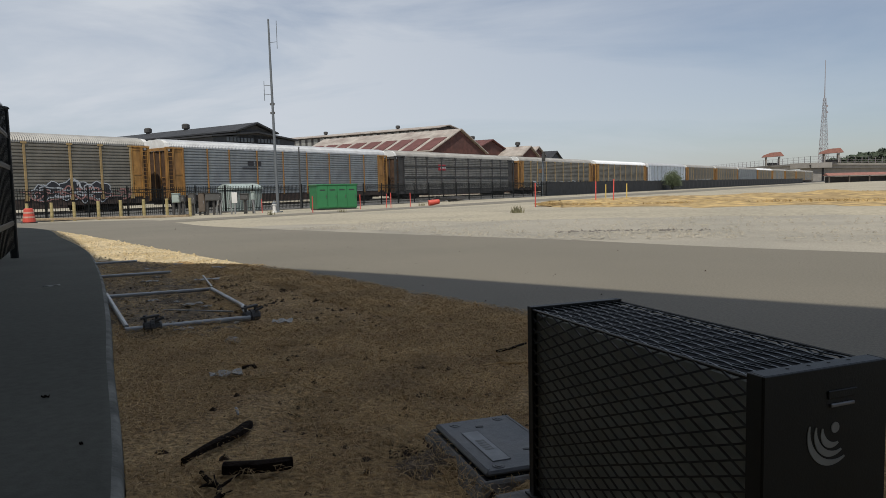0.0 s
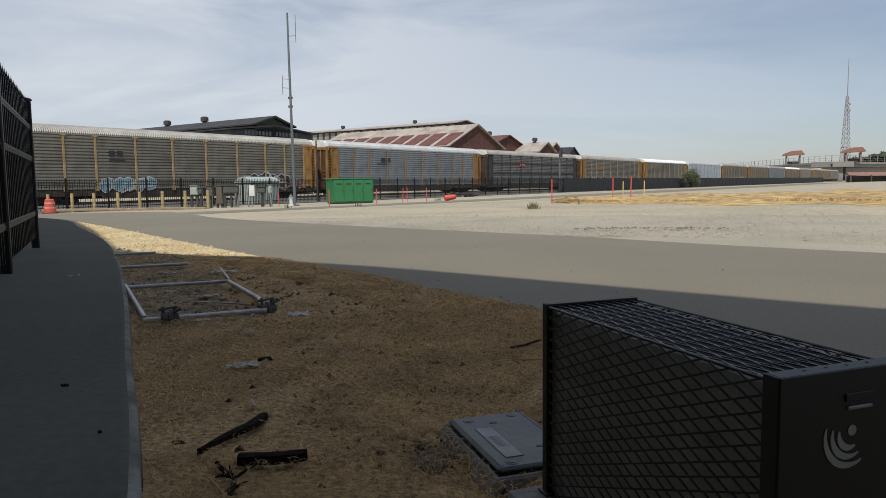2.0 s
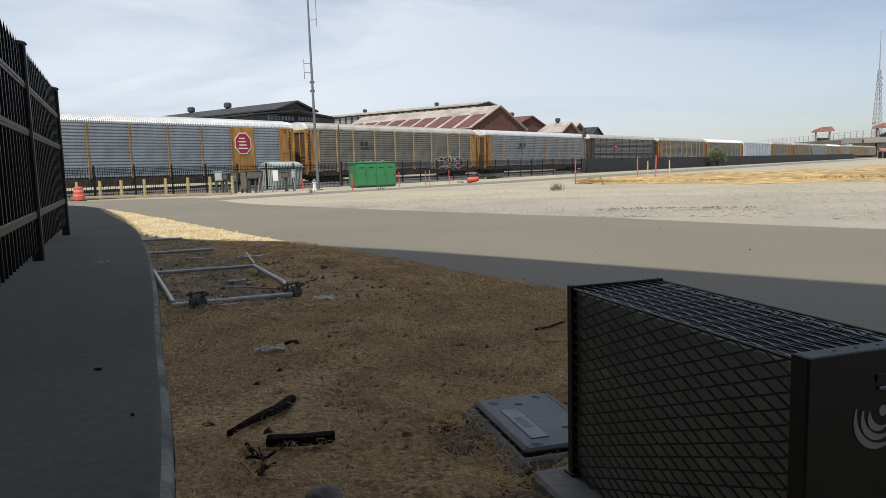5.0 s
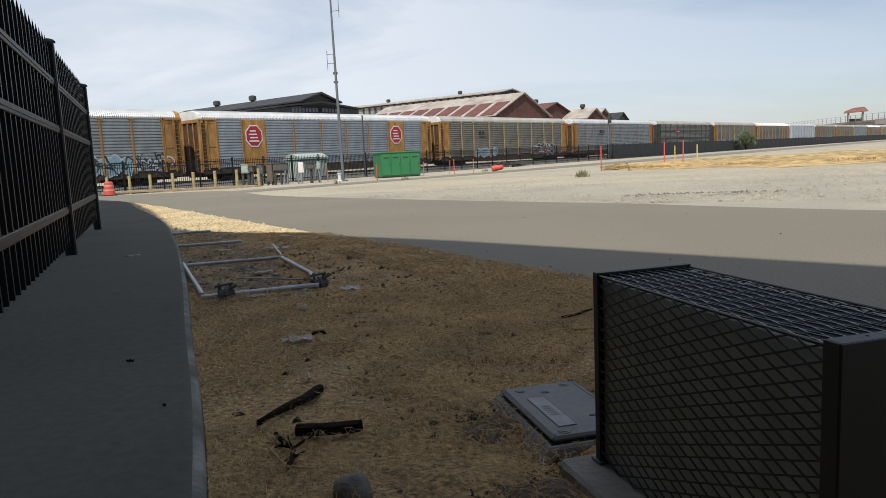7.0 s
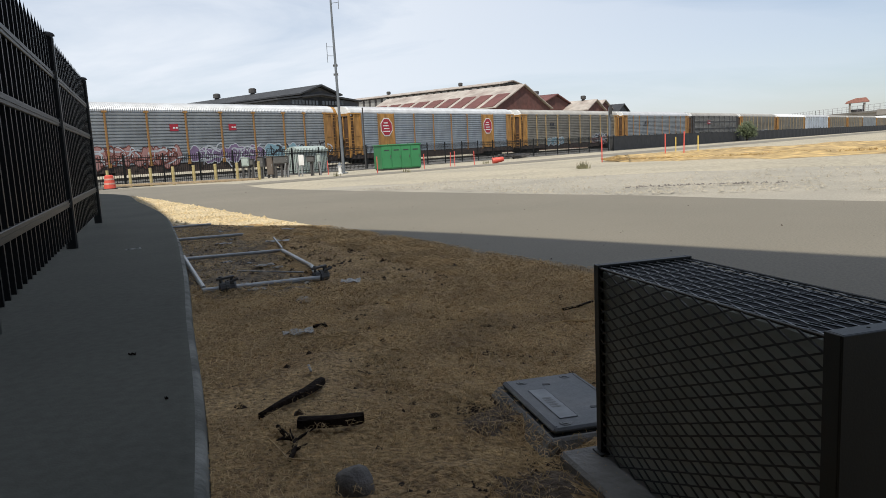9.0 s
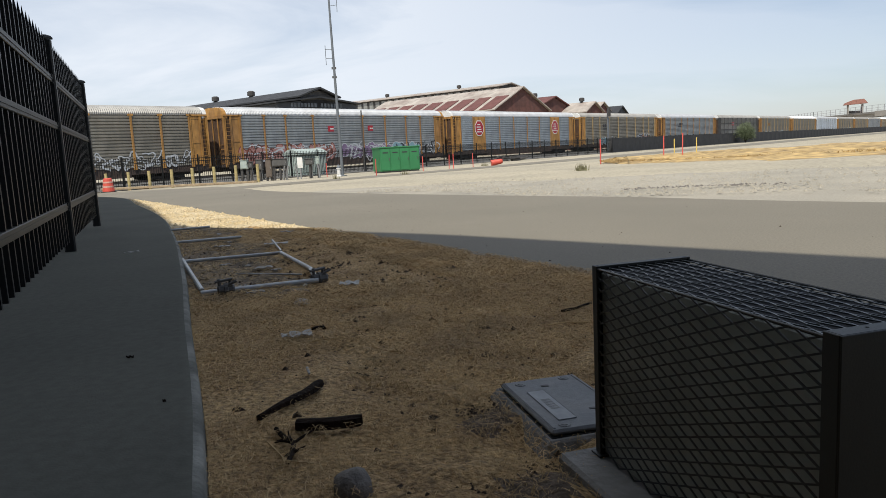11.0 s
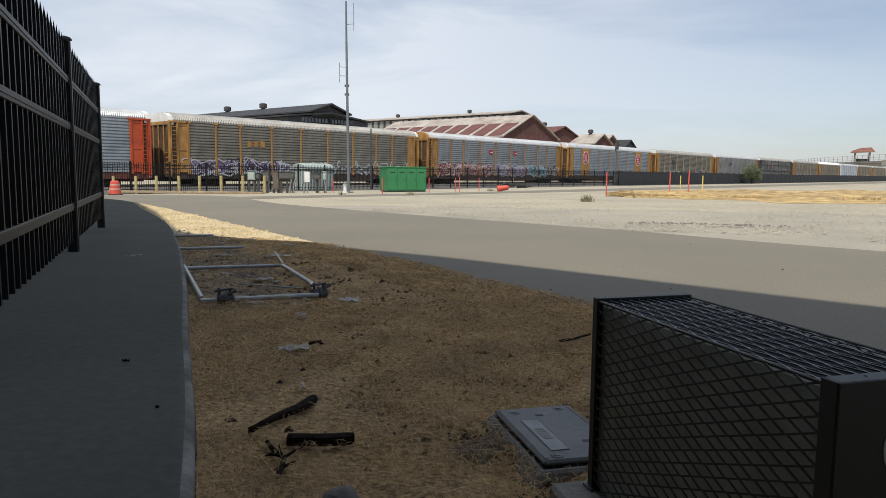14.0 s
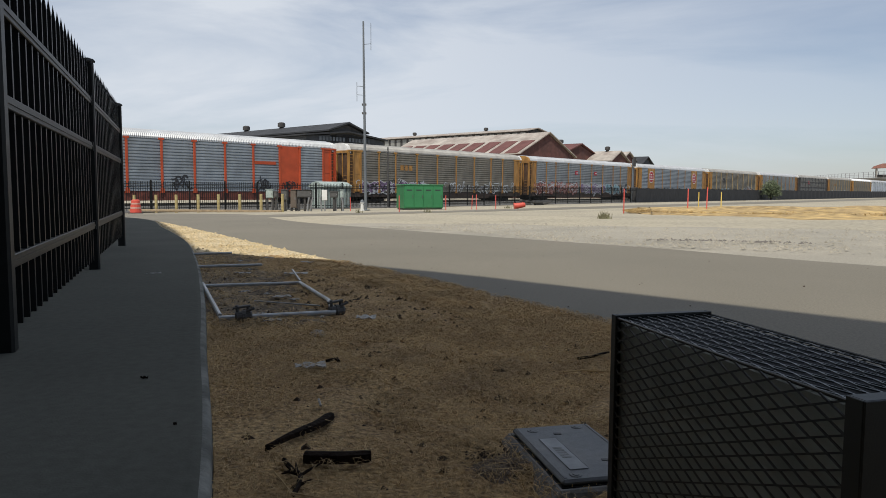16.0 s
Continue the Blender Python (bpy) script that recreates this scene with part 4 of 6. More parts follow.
def car_roof():
    """A cambered roof with cross corrugations."""
    bm = bmesh.new()
    prof = [(-1.53, 5.0), (-1.52, 5.12), (-1.42, 5.34), (-1.2, 5.52), (-0.7, 5.66), (0, 5.72), (0.7, 5.66), (1.2, 5.52), (1.42, 5.34), (1.53, 5.0)]
    n = 360
    rows = []
    for i in range(n + 1):
        x = -CAR_L / 2 + 0.35 + (CAR_L - 0.7) * i / n
        k = 0.035 if i % 2 else 0.0
        rows.append([bm.verts.new((x, y * (1 + (k * 0.7 if 0 < j < 9 else 0)), z + (k if 0 < j < 9 else 0))) for j, (y, z) in enumerate(prof)])
    for r0, r1 in zip(rows, rows[1:]):
        for j in range(len(prof) - 1):
            bm.faces.new((r0[j], r1[j], r1[j + 1], r0[j + 1]))
    return bm


def car_end():
    """Folding end door leaf, ribbed and set back in its frame; x = 0 is the end."""
    edge = [(-0.35, -1.42)]
    for y in (-1.1, -0.65, -0.2, 0.25, 0.7, 1.15):
        edge += [(-0.10, y - 0.10), (-0.06, y - 0.08), (-0.06, y + 0.08), (-0.10, y + 0.10)]
    edge = [(-0.35, -1.42), (-0.10, -1.42)] + edge[1:] + [(-0.10, 1.42), (-0.35, 1.42)]
    bm = bmesh.new()
    lo = [bm.verts.new((x, y, 1.0)) for x, y in edge]
    hi = [bm.verts.new((x, y, 5.0)) for x, y in edge]
    for i in range(len(edge)):
        bm.faces.new((lo[i], lo[(i + 1) % len(edge)], hi[(i + 1) % len(edge)], hi[i]))
    bm.faces.new(lo[::-1])
    bm.faces.new(hi)
    return bm


def end_frame():
    bm = boxm(-0.30, 0.03, -1.50, -1.43, 0.95, 5.02)
    box(bm, -0.30, 0.03, 1.43, 1.50, 0.95, 5.02)
    box(bm, -0.09, 0.02, -1.42, 1.42, 4.78, 5.0)
    for y in (-0.75, 0.0, 0.75):
        box(bm, -0.059, 0.0, y - 0.04, y + 0.04, 1.0, 4.77)
    for i in range(5):
        box(bm, -0.02, 0.02, -1.30, -0.95, 1.25 + 0.36 * i, 1.29 + 0.36 * i)
    return bm


def car_end_panel():
    """Painted corner sheet with its frame, on the inner side of the ladder; x grows to the car's end."""
    bm = boxm(-0.64, 0.20, -1.545, -1.50, 1.28, 4.9, 0.01)
    for x in (-0.62, 0.17):
        box(bm, x - 0.04, x + 0.05, -1.60, -1.5455, 1.15, 5.0)
    box(bm, -0.66, 0.86, -1.615, -1.50, 4.92, 5.04)
    for z in (1.3, 2.9, 4.72):
        box(bm, -0.56, 0.12, -1.575, -1.546, z, z + 0.08)
    box(bm, -0.45, -0.15, -1.585, -1.546, 1.75, 2.05)
    box(bm, 0.74, 0.86, -1.58, -1.48, 1.1, 4.92)
    return bm


def car_ladder():
    bm = bmesh.new()
    for x in (0.27, 0.68):
        box(bm, x - 0.025, x + 0.025, -1.60, -1.56, 1.15, 4.9)
    for i in range(12):
        box(bm, 0.29, 0.66, -1.60, -1.57, 1.3 + 0.3 * i, 1.345 + 0.3 * i)
    return bm


def ladder_recess():
    return boxm(0.21, 0.735, -1.50, -1.46, 1.2, 4.9)


def end_cap():
    """Upper end sheet under the roof's end."""
    out = [(-1.52, 4.75), (-1.5, 5.12), (-1.4, 5.36), (-1.15, 5.55), (-0.6, 5.66), (0.6, 5.66), (1.15, 5.55), (1.4, 5.36), (1.5, 5.12), (1.52, 4.75)]
    bm = prism(bmesh.new(), out, 0.0, 0.42)
    bmesh.ops.transform(bm, matrix=Matrix.Rotation(radians(-90), 4, "Z"), verts=bm.verts[:])
    return bm


def truck_frame():
    bm = boxm(-1.45, 1.45, -1.12, -0.98, 0.40, 0.62, 0.04)
    box(bm, -1.45, 1.45, 0.98, 1.12, 0.40, 0.62, 0.04)
    box(bm, -0.25, 0.25, -1.12, 1.12, 0.45, 0.75)
    for x in (-0.12, 0.0, 0.12):
        tube(bm, (x, -1.13, 0.3), (x, -1.13, 0.55), 0.05)
    return bm


def wheelset():
    bm = tube(bmesh.new(), (0, -1.1, 0.42), (0, 1.1, 0.42), 0.08, n=8)
    for y in (-0.78, 0.70):
        tube(bm, (0, y, 0.42), (0, y + 0.09, 0.42), 0.42, n=20)
    return bm


def underframe():
    bm = boxm(-CAR_L / 2, CAR_L / 2, -1.47, 1.47, 0.95, 1.12)
    box(bm, -CAR_L / 2, CAR_L / 2, -0.3, 0.3, 0.60, 0.949)
    for x in (-8.4, -5.6, 5.6, 8.4):
        box(bm, x - 0.08, x + 0.08, -1.45, 1.45, 0.70, 0.949)
    for s in (-1, 1):
        box(bm, s * 13.6 - 0.72 * (s < 0), s * 13.6 + 0.72 * (s > 0), -0.12, 0.12, 0.70, 0.90)
    return bm


def side_sill():
    bm = boxm(-CAR_L / 2 + 0.2, CAR_L / 2 - 0.2, 0, 0.05, 0.80, 1.30, 0.01)
    box(bm, -7.2, 7.2, 0.005, 0.045, 0.60, 0.799)
    for i in range(26):
        box(bm, -12.9 + i * 1.03, -12.8 + i * 1.03, -0.03, -0.001, 0.85, 1.25)
    return bm


def side_post(w, cap):
    bm = boxm(-w / 2, w / 2, -1.60, -1.50, 1.15, 5.02, 0.012)
    if cap:
        box(bm, -w * 1.1, w * 1.1, -1.615, -1.50, 4.92, 5.05)
        box(bm, -w * 0.8, w * 0.8, -1.61, -1.50, 1.15, 1.45)
    return bm


def splash(seed, x0, x1, z0, z1, count):
    """Overlapping rounded strokes of sprayed paint on the siding."""
    rnd = random.Random(seed)
    bm = bmesh.new()
    count *= 3
    for k in range(count):
        cx = x0 + (x1 - x0) * (k + rnd.uniform(0.2, 0.8)) / count
        w, h = (x1 - x0) / count * rnd.uniform(0.5, 1.5), (z1 - z0) * rnd.uniform(0.18, 0.5)
        cz = (z0 + z1) / 2 + rnd.uniform(-0.28, 0.28) * (z1 - z0)
        n, th = 12, rnd.uniform(0.03, 0.085)
        y = -1.572 - 0.0012 * (k % 6) - 0.0001 * (seed % 9)
        a0, sweep, sk = rnd.uniform(0, 6.28), rnd.uniform(1.6, 5.6), rnd.uniform(-0.5, 0.5)
        i0, o0 = [], []
        for i in range(n + 1):
            a = a0 + sweep * i / n
            px, pz = math.cos(a), math.sin(a)
            jag = 1 + 0.3 * math.sin(3 * a + k)
            i0.append(bm.verts.new((cx + (w * jag - th) * px + sk * pz * h, y, cz + (h * jag - th) * pz)))
            o0.append(bm.verts.new((cx + (w * jag + th) * px + sk * pz * h, y, cz + (h * jag + th) * pz)))
        for i in range(n):
            bm.faces.new((i0[i], o0[i], o0[i + 1], i0[i + 1]))
    return bm


def letters(seed, x0, x1, z0, z1, count, grow=0.0):
    """A row of fat overlapping rounded letters, filled, sprayed on the siding."""
    rnd = random.Random(seed)
    bm = bmesh.new()
    step = (x1 - x0) / count
    for k in range(count):
        cx, cz = x0 + step * (k + 0.5), (z0 + z1) / 2 + rnd.uniform(-0.08, 0.08)
        y = -1.5625 - 0.0012 * (k % 3) + (0.0045 if grow else 0.0)
        for part_of in range(3):
            w, h = step * rnd.uniform(0.40, 0.62), (z1 - z0) * rnd.uniform(0.28, 0.5)
            w, h = w + grow, h + grow
            ox, oz = rnd.uniform(-0.25, 0.25) * step, rnd.uniform(-0.18, 0.18) * (z1 - z0)
            ph, n = rnd.uniform(0, 6.28), 14
            yy = y - 0.0004 * part_of
            bm.faces.new([bm.verts.new((cx + ox + w * math.cos(a) * (1 + 0.16 * math.sin(4 * a + ph)), yy, cz + oz + h * math.sin(a) * (1 + 0.12 * math.sin(3 * a + ph)))) for a in [2 * math.pi * i / n for i in range(n)]])
    return bm


def octagon(r, y, th=0.012):
    bm = bmesh.new()
    prism(bm, [(r * math.cos(radians(22.5 + 45 * i)), r * 1.08 * math.sin(radians(22.5 + 45 * i))) for i in range(8)], y, y + th)
    bmesh.ops.recalc_face_normals(bm, faces=bm.faces[:])
    return bm


def autorack(index, side, post, end, roof, cap, label, frame_m="frame_brown", panels=(), post_w=0.16, extras=(), posts=POSTS):
    """One covered car-carrier; panels lists the bays closed by a flat painted sheet."""
    car = thing("autorack_car", pose(*tr(PITCH * (index - 0.5), 0), RAIL_Z, 0, 0, TRACK_YAW), label, "railway car", "cars of the freight train")
    S, P, E, R, C, F = (M[k] for k in (side, post, end, roof, cap, frame_m))
    part("underframe", shared("underframe", underframe, F), None, car)
    part("roof", shared("roof", car_roof, R), None, car)
    for y in (-1.52, 1.47):
        part("side_sill", shared("side_sill", side_sill, F), None, car, m=pose(0, y, 0))
    for s, yaw in ((1, 0), (-1, 180)):
        mx = Matrix.Diagonal((1, 1, 1, 1)) if s > 0 else Matrix.Diagonal((-1, 1, 1, 1))
        # door leaf coloured dark for the shade in the gap between cars
        door = part("end_door", shared("end_door", car_end, M["rust_shaded"]), None, car, "rusty folding end door, coloured dark for the shaded gap")
        part("end_frame", shared("end_frame", end_frame, E), None, car).matrix_basis = pose(s * CAR_L / 2, 0, 0) @ mx
        door.matrix_basis = pose(s * CAR_L / 2, 0, 0) @ mx
        capo = part("end_cap", shared("end_cap", end_cap, C), None, car)
        capo.matrix_basis = pose(s * CAR_L / 2 - (0.42 if s > 0 else 0.0), 0, 0)
        panel = part("end_panel", shared("end_panel", car_end_panel, E), None, car)
        panel.matrix_basis = pose(s * 12.75, 0, 0) @ mx
        # the recess's shade is in the dark colour of this sheet
        part("ladder_recess", shared("ladder_recess", ladder_recess, M["rust_shaded"]), None, car, "rusty recess behind the ladder, coloured dark as in shade").matrix_basis = pose(s * 12.75, 0, 0) @ mx
        part("ladder", shared("ladder", car_ladder, E), None, car).matrix_basis = pose(s * 12.75, 0, 0) @ mx
        trk = part("truck", shared("truck", truck_frame, M["wheel"]), None, car, m=pose(s * 10.1, 0, 0))
        for x in (-0.9, 0.9):
            part("wheelset", shared("wheelset", wheelset, M["wheel"]), None, trk, m=pose(x, 0, 0))
    part("far_side", shared("far_side", lambda: boxm(-13.4, 13.4, 1.48, 1.52, 1.2, 5.0), S), None, car)
    part("inner_wall", shared("inner_wall", lambda: boxm(-13.2, 13.2, -1.42, -1.40, 1.13, 5.0), M["soot"]), None, car)
    for i, (a, b) in enumerate(zip(posts, posts[1:])):
        w = round(b - a, 2)
        if i in panels:
            part("side_panel", shared(("flat_panel", w), lambda: boxm(-w / 2, w / 2, -1.555, -1.50, 1.28, 5.0), E), None, car, "flat painted panel", m=pose((a + b) / 2, 0, 0))
        else:
            part("side_panel", shared(("ribbed_panel", w), lambda: ribbed(w, 1.28, 5.0, 17), S), None, car, m=pose((a + b) / 2, -1.555, 0))
    for x in posts:
        part("side_post", shared(("side_post", post_w), lambda: side_post(post_w, post_w > 0.13), P), None, car, m=pose(x, 0, 0))
    for name, make, m_name, text, at in extras:
        piece = part(name, make(), M[m_name], car, text, m=pose(at, 0, 0))
        if name == "graffiti":
            piece["kind"] = "stuff"
    return car


def logo(at, z=3.75):
    return [("sign", lambda: octagon(0.88, -1.588), "white", "white octagonal sign border", at), ("sign_face", lambda: octagon(0.78, -1.600), "red_logo", "red octagonal sign face", at)] + [
        ("sign_bar", lambda k=k: boxm(-0.50 + 0.12 * (k % 2), 0.46 - 0.09 * k, -1.607, -1.6012, -0.46 + 0.27 * k, -0.36 + 0.27 * k), "white", "white lettering bar", at) for k in range(4)]


def bars(x0, x1, z0, z1, y=-1.585, n=3):
    def make():
        bm = bmesh.new()
        w = (x1 - x0) / n
        for i in range(n):
            box(bm, x0 + i * w, x0 + i * w + w * 0.75, y, y + 0.02, z0, z1)
        return bm
    return make


CARS = [
    autorack(0, "blue_side", "orange", "orange", "roof_white", "white", "orange and silver covered car-carrier wagon with ribbed siding", "frame_red", panels=(1, 8), post_w=0.18, posts=(-12.15, -9.65, -7.6, -5.08, -2.55, 0.0, 2.55, 5.08, 7.6, 9.65, 12.15), extras=[
        ("tag", lambda: splash(3, -1.9, -0.4, 1.5, 2.3, 2), "ink", "dark scrawled tag", 0), ("tag", lambda: splash(4, 5.3, 6.6, 1.45, 2.4, 3), "ink", "dark scrawled tag", 0), ("tag", lambda: splash(6, 7.9, 9.2, 1.5, 2.1, 2), "ink", "thin dark scrawl", 0), ("stripe", bars(5.2, 7.9, 3.45, 3.7, n=1), "orange", "orange stripe", 0)]),
    autorack(1, "tan_side", "yellow_bright", "yellow_bright", "roof_pale", "white", "grimy tan car-carrier wagon with yellow posts and graffiti", extras=[
        ("lettering", bars(-6.9, -5.1, 3.35, 3.85), "yellow_bright", "yellow lettering bars", 0), ("graffiti", lambda: letters(11, -12.2, -2.6, 1.15, 2.2, 9, grow=0.07), "spray_white", "graffiti letter outline", 0), ("graffiti", lambda: letters(11, -12.2, -2.6, 1.15, 2.2, 9), "spray_violet", "violet graffiti letters", 0), ("graffiti", lambda: splash(14, -12.0, -3.0, 1.2, 2.25, 5), "spray_white", "pale graffiti outline", 0), ("graffiti", lambda: splash(12, -11.5, -4.0, 1.3, 2.2, 9), "ink", "black graffiti", 0), ("graffiti", lambda: splash(13, 0.0, 12.0, 1.3, 2.2, 12), "spray_white", "thin pale graffiti", 0)]),
    autorack(2, "grey_side", "yellow", "yellow", "roof_white", "yellow_bright", "grey car-carrier wagon with yellow posts and long graffiti", post_w=0.15, extras=[
        ("sign", bars(-2.85, -1.95, 3.6, 4.1, n=1), "red_logo", "small red sign", 0), ("sign", bars(2.15, 3.05, 3.6, 4.1, n=1), "red_logo", "small red sign", 0), ("sign_mark", bars(-2.6, -2.15, 3.78, 3.90, -1.592, 2), "white", "white sign mark", 0), ("sign_mark", bars(2.4, 2.85, 3.78, 3.90, -1.592, 2), "white", "white sign mark", 0), ("graffiti", lambda: letters(21, -12.3, -2.2, 1.15, 2.5, 14, grow=0.07), "frame_red", "graffiti letter outline", 0), ("graffiti", lambda: letters(21, -12.3, -2.2, 1.15, 2.5, 14), "spray_pink", "dusty pink graffiti letters", 0), ("graffiti", lambda: splash(22, -12.2, -2.4, 1.2, 2.4, 8), "frame_red", "dark red graffiti outline", 0), ("graffiti", lambda: splash(28, -12.2, -2.4, 1.2, 2.6, 5), "spray_white", "pale graffiti", 0), ("graffiti", lambda: letters(23, -1.2, 5.3, 1.15, 2.35, 8, grow=0.07), "spray_white", "graffiti letter outline", 0), ("graffiti", lambda: letters(23, -1.2, 5.3, 1.15, 2.35, 8), "spray_violet", "violet graffiti letters", 0), ("graffiti", lambda: splash(27, -1.0, 5.2, 1.2, 2.35, 4), "spray_white", "pale graffiti outline", 0), ("graffiti", lambda: letters(24, 5.5, 9.7, 1.15, 2.4, 5, grow=0.07), "spray_white", "graffiti letter outline", 0), ("graffiti", lambda: letters(24, 5.5, 9.7, 1.15, 2.4, 5), "spray_blue", "pale blue graffiti letters", 0), ("graffiti", lambda: splash(26, 5.7, 9.6, 1.3, 2.3, 3), "ink", "dark graffiti outline", 0), ("graffiti", lambda: splash(25, 9.6, 12.6, 1.2, 2.5, 6), "ink", "black graffiti", 0), ("graffiti", lambda: splash(29, 9.7, 12.4, 1.3, 2.3, 3), "spray_white", "pale graffiti outline", 0)]),
    autorack(3, "blue_side", "yellow", "yellow_bright", "roof_white", "white", "bluish car-carrier wagon with orange-yellow panels and two red octagonal signs", panels=(1, 7), post_w=0.13, posts=(-12.05, -9.75, -7.55, -4.55, -1.5, 1.5, 4.35, 7.1, 9.3, 12.05), extras=logo(-8.65) + logo(8.2)),
    autorack(4, "tan_side", "post_tan", "yellow_bright", "roof_pale", "white", "tan car-carrier wagon with dusty yellow posts and dark graffiti", extras=[
        ("lettering", bars(-6.6, -5.4, 3.6, 4.0, n=2), "ink", "dark lettering bars", 0), ("lettering", bars(-6.6, -5.0, 3.3, 3.4, n=1), "ink", "dark lettering bar", 0), ("graffiti", lambda: letters(41, -7.3, -3.2, 1.2, 2.15, 5, grow=0.07), "spray_white", "graffiti letter outline", 0), ("graffiti", lambda: letters(41, -7.3, -3.2, 1.2, 2.15, 5), "spray_blue", "pale blue graffiti letters", 0), ("graffiti", lambda: splash(42, -7.2, -3.3, 1.25, 2.1, 2), "spray_white", "pale graffiti", 0), ("graffiti", lambda: letters(43, 5.2, 10.2, 1.15, 2.4, 7, grow=0.07), "spray_white", "graffiti letter outline", 0), ("graffiti", lambda: letters(43, 5.2, 10.2, 1.15, 2.4, 7), "ink", "black graffiti letters", 0), ("graffiti", lambda: splash(44, 4.4, 12.0, 1.2, 2.0, 4), "spray_pink", "pink graffiti", 0), ("graffiti", lambda: splash(45, 5.3, 10.1, 1.3, 2.3, 3), "spray_white", "white graffiti strokes", 0)]),
    autorack(5, "grey_side", "yellow", "yellow", "roof_white", "white", "plain grey car-carrier wagon with thin yellow posts", post_w=0.12, extras=[
        ("lettering", bars(-5.6, -3.9, 3.7, 4.1, n=2), "ink", "dark lettering bars", 0), ("lettering", bars(-6.2, -3.7, 3.45, 3.55, n=1), "ink", "dark lettering bar", 0)]),
    autorack(6, "dark_side", "soot", "soot", "roof_pale", "white", "sooty dark car-carrier wagon with black posts and a small red sign", "soot", post_w=0.22, extras=[("sign", bars(-5.2, -3.2, 3.5, 4.2, n=1), "red_logo", "red rectangular sign", 0), ("lettering", bars(-4.8, -3.6, 3.75, 3.95, -1.592, 4), "white", "white lettering bars", 0), ("side_rail", lambda: boxm(-12, 12, -1.61, -1.56, 3.9, 4.02), "soot", "", 0), ("side_rail", lambda: boxm(-12, 12, -1.61, -1.56, 2.6, 2.72), "soot", "", 0)]),
    autorack(7, "tan_side", "post_tan", "yellow", "roof_pale", "white", "tan car-carrier wagon with yellow ends and pale graffiti", extras=[("lettering", bars(-7.0, -5.2, 3.3, 3.9), "yellow", "yellow lettering bars", 0), ("graffiti", lambda: splash(71, -9, 8, 1.3, 2.1, 12), "spray_white", "pale graffiti", 0)]),
    autorack(8, "tan_side", "post_tan", "yellow_bright", "roof_bright", "white", "tan car-carrier wagon with a white roof"),
    autorack(9, "white_side", "grey_side", "white_side", "roof_white", "white", "pale silver car-carrier wagon", "frame_brown", extras=[("graffiti", lambda: splash(91, -9, 4, 1.3, 2.0, 10), "ink", "dark graffiti", 0)]),
    autorack(10, "tan_side", "post_tan", "yellow", "roof_pale", "white", "tan car-carrier wagon with pale graffiti", extras=[("graffiti", lambda: splash(101, -6, 9, 1.3, 2.1, 11), "spray_white", "pale graffiti", 0)]),
    autorack(11, "tan_side", "post_tan", "yellow", "roof_pale", "white", "tan car-carrier wagon with yellow ends"),
    autorack(12, "grey_side", "grey_side", "grey_side", "roof_pale", "white", "plain grey car-carrier wagon"),
    autorack(13, "tan_side", "post_tan", "yellow", "roof_bright", "white", "tan car-carrier wagon with a white roof"),
    autorack(14, "grey_side", "post_tan", "yellow", "roof_pale", "white", "grey car-carrier wagon far along the train"),
    autorack(15, "tan_side", "post_tan", "yellow", "roof_pale", "white", "tan car-carrier wagon far along the train"),
    autorack(16, "tan_side", "post_tan", "yellow", "roof_pale", "white", "tan car-carrier wagon far along the train"),
    autorack(17, "grey_side", "post_tan", "grey_side", "roof_pale", "white", "grey car-carrier wagon far along the train"),
]
for o in CARS[3].children:
    if o.name.startswith("sign"):
        o.location.z = 3.7


# ---- track-side fence and screen ----
def trackside_fence(p, a0, a1, panel):
    me_post = finish("post", boxm(-0.04, 0.04, -0.04, 0.04, -0.05, 1.85, 0.008), M["black"])
    n = int((a1 - a0) / panel)
    f = thing("track_fence", pose(*tr(a0, p), gz(*tr(a0, p)), 0, 0, TRACK_YAW), "black steel picket fence along the railway", "fence")
    bm = bmesh.new()
    count = int((a1 - a0) / 0.14)
    me_picket = finish("picket", boxm(-0.011, 0.011, -0.011, 0.011, 0.05, 1.78), M["black"])
    for i in range(count):
        x = i * 0.14
        if 110 < i < 400:
            part("picket", me_picket, None, f, m=pose(x, 0, 0))
        else:
            box(bm, x - 0.011, x + 0.011, -0.011, 0.011, 0.05, 1.78)
    ob = part("infill", bm, M["black"], f)
    ob["kind"] = "stuff"
    for i in range(n + 1):
        part("post", me_post, None, f, m=pose(i * panel, 0, 0))
    for h in (0.2, 1.45, 1.62):
        part("rail", boxm(0, n * panel, -0.02, 0.02, h - 0.02, h + 0.02), M["black"], f)
    return f


trackside_fence(10.0, -42, 78, 2.44)


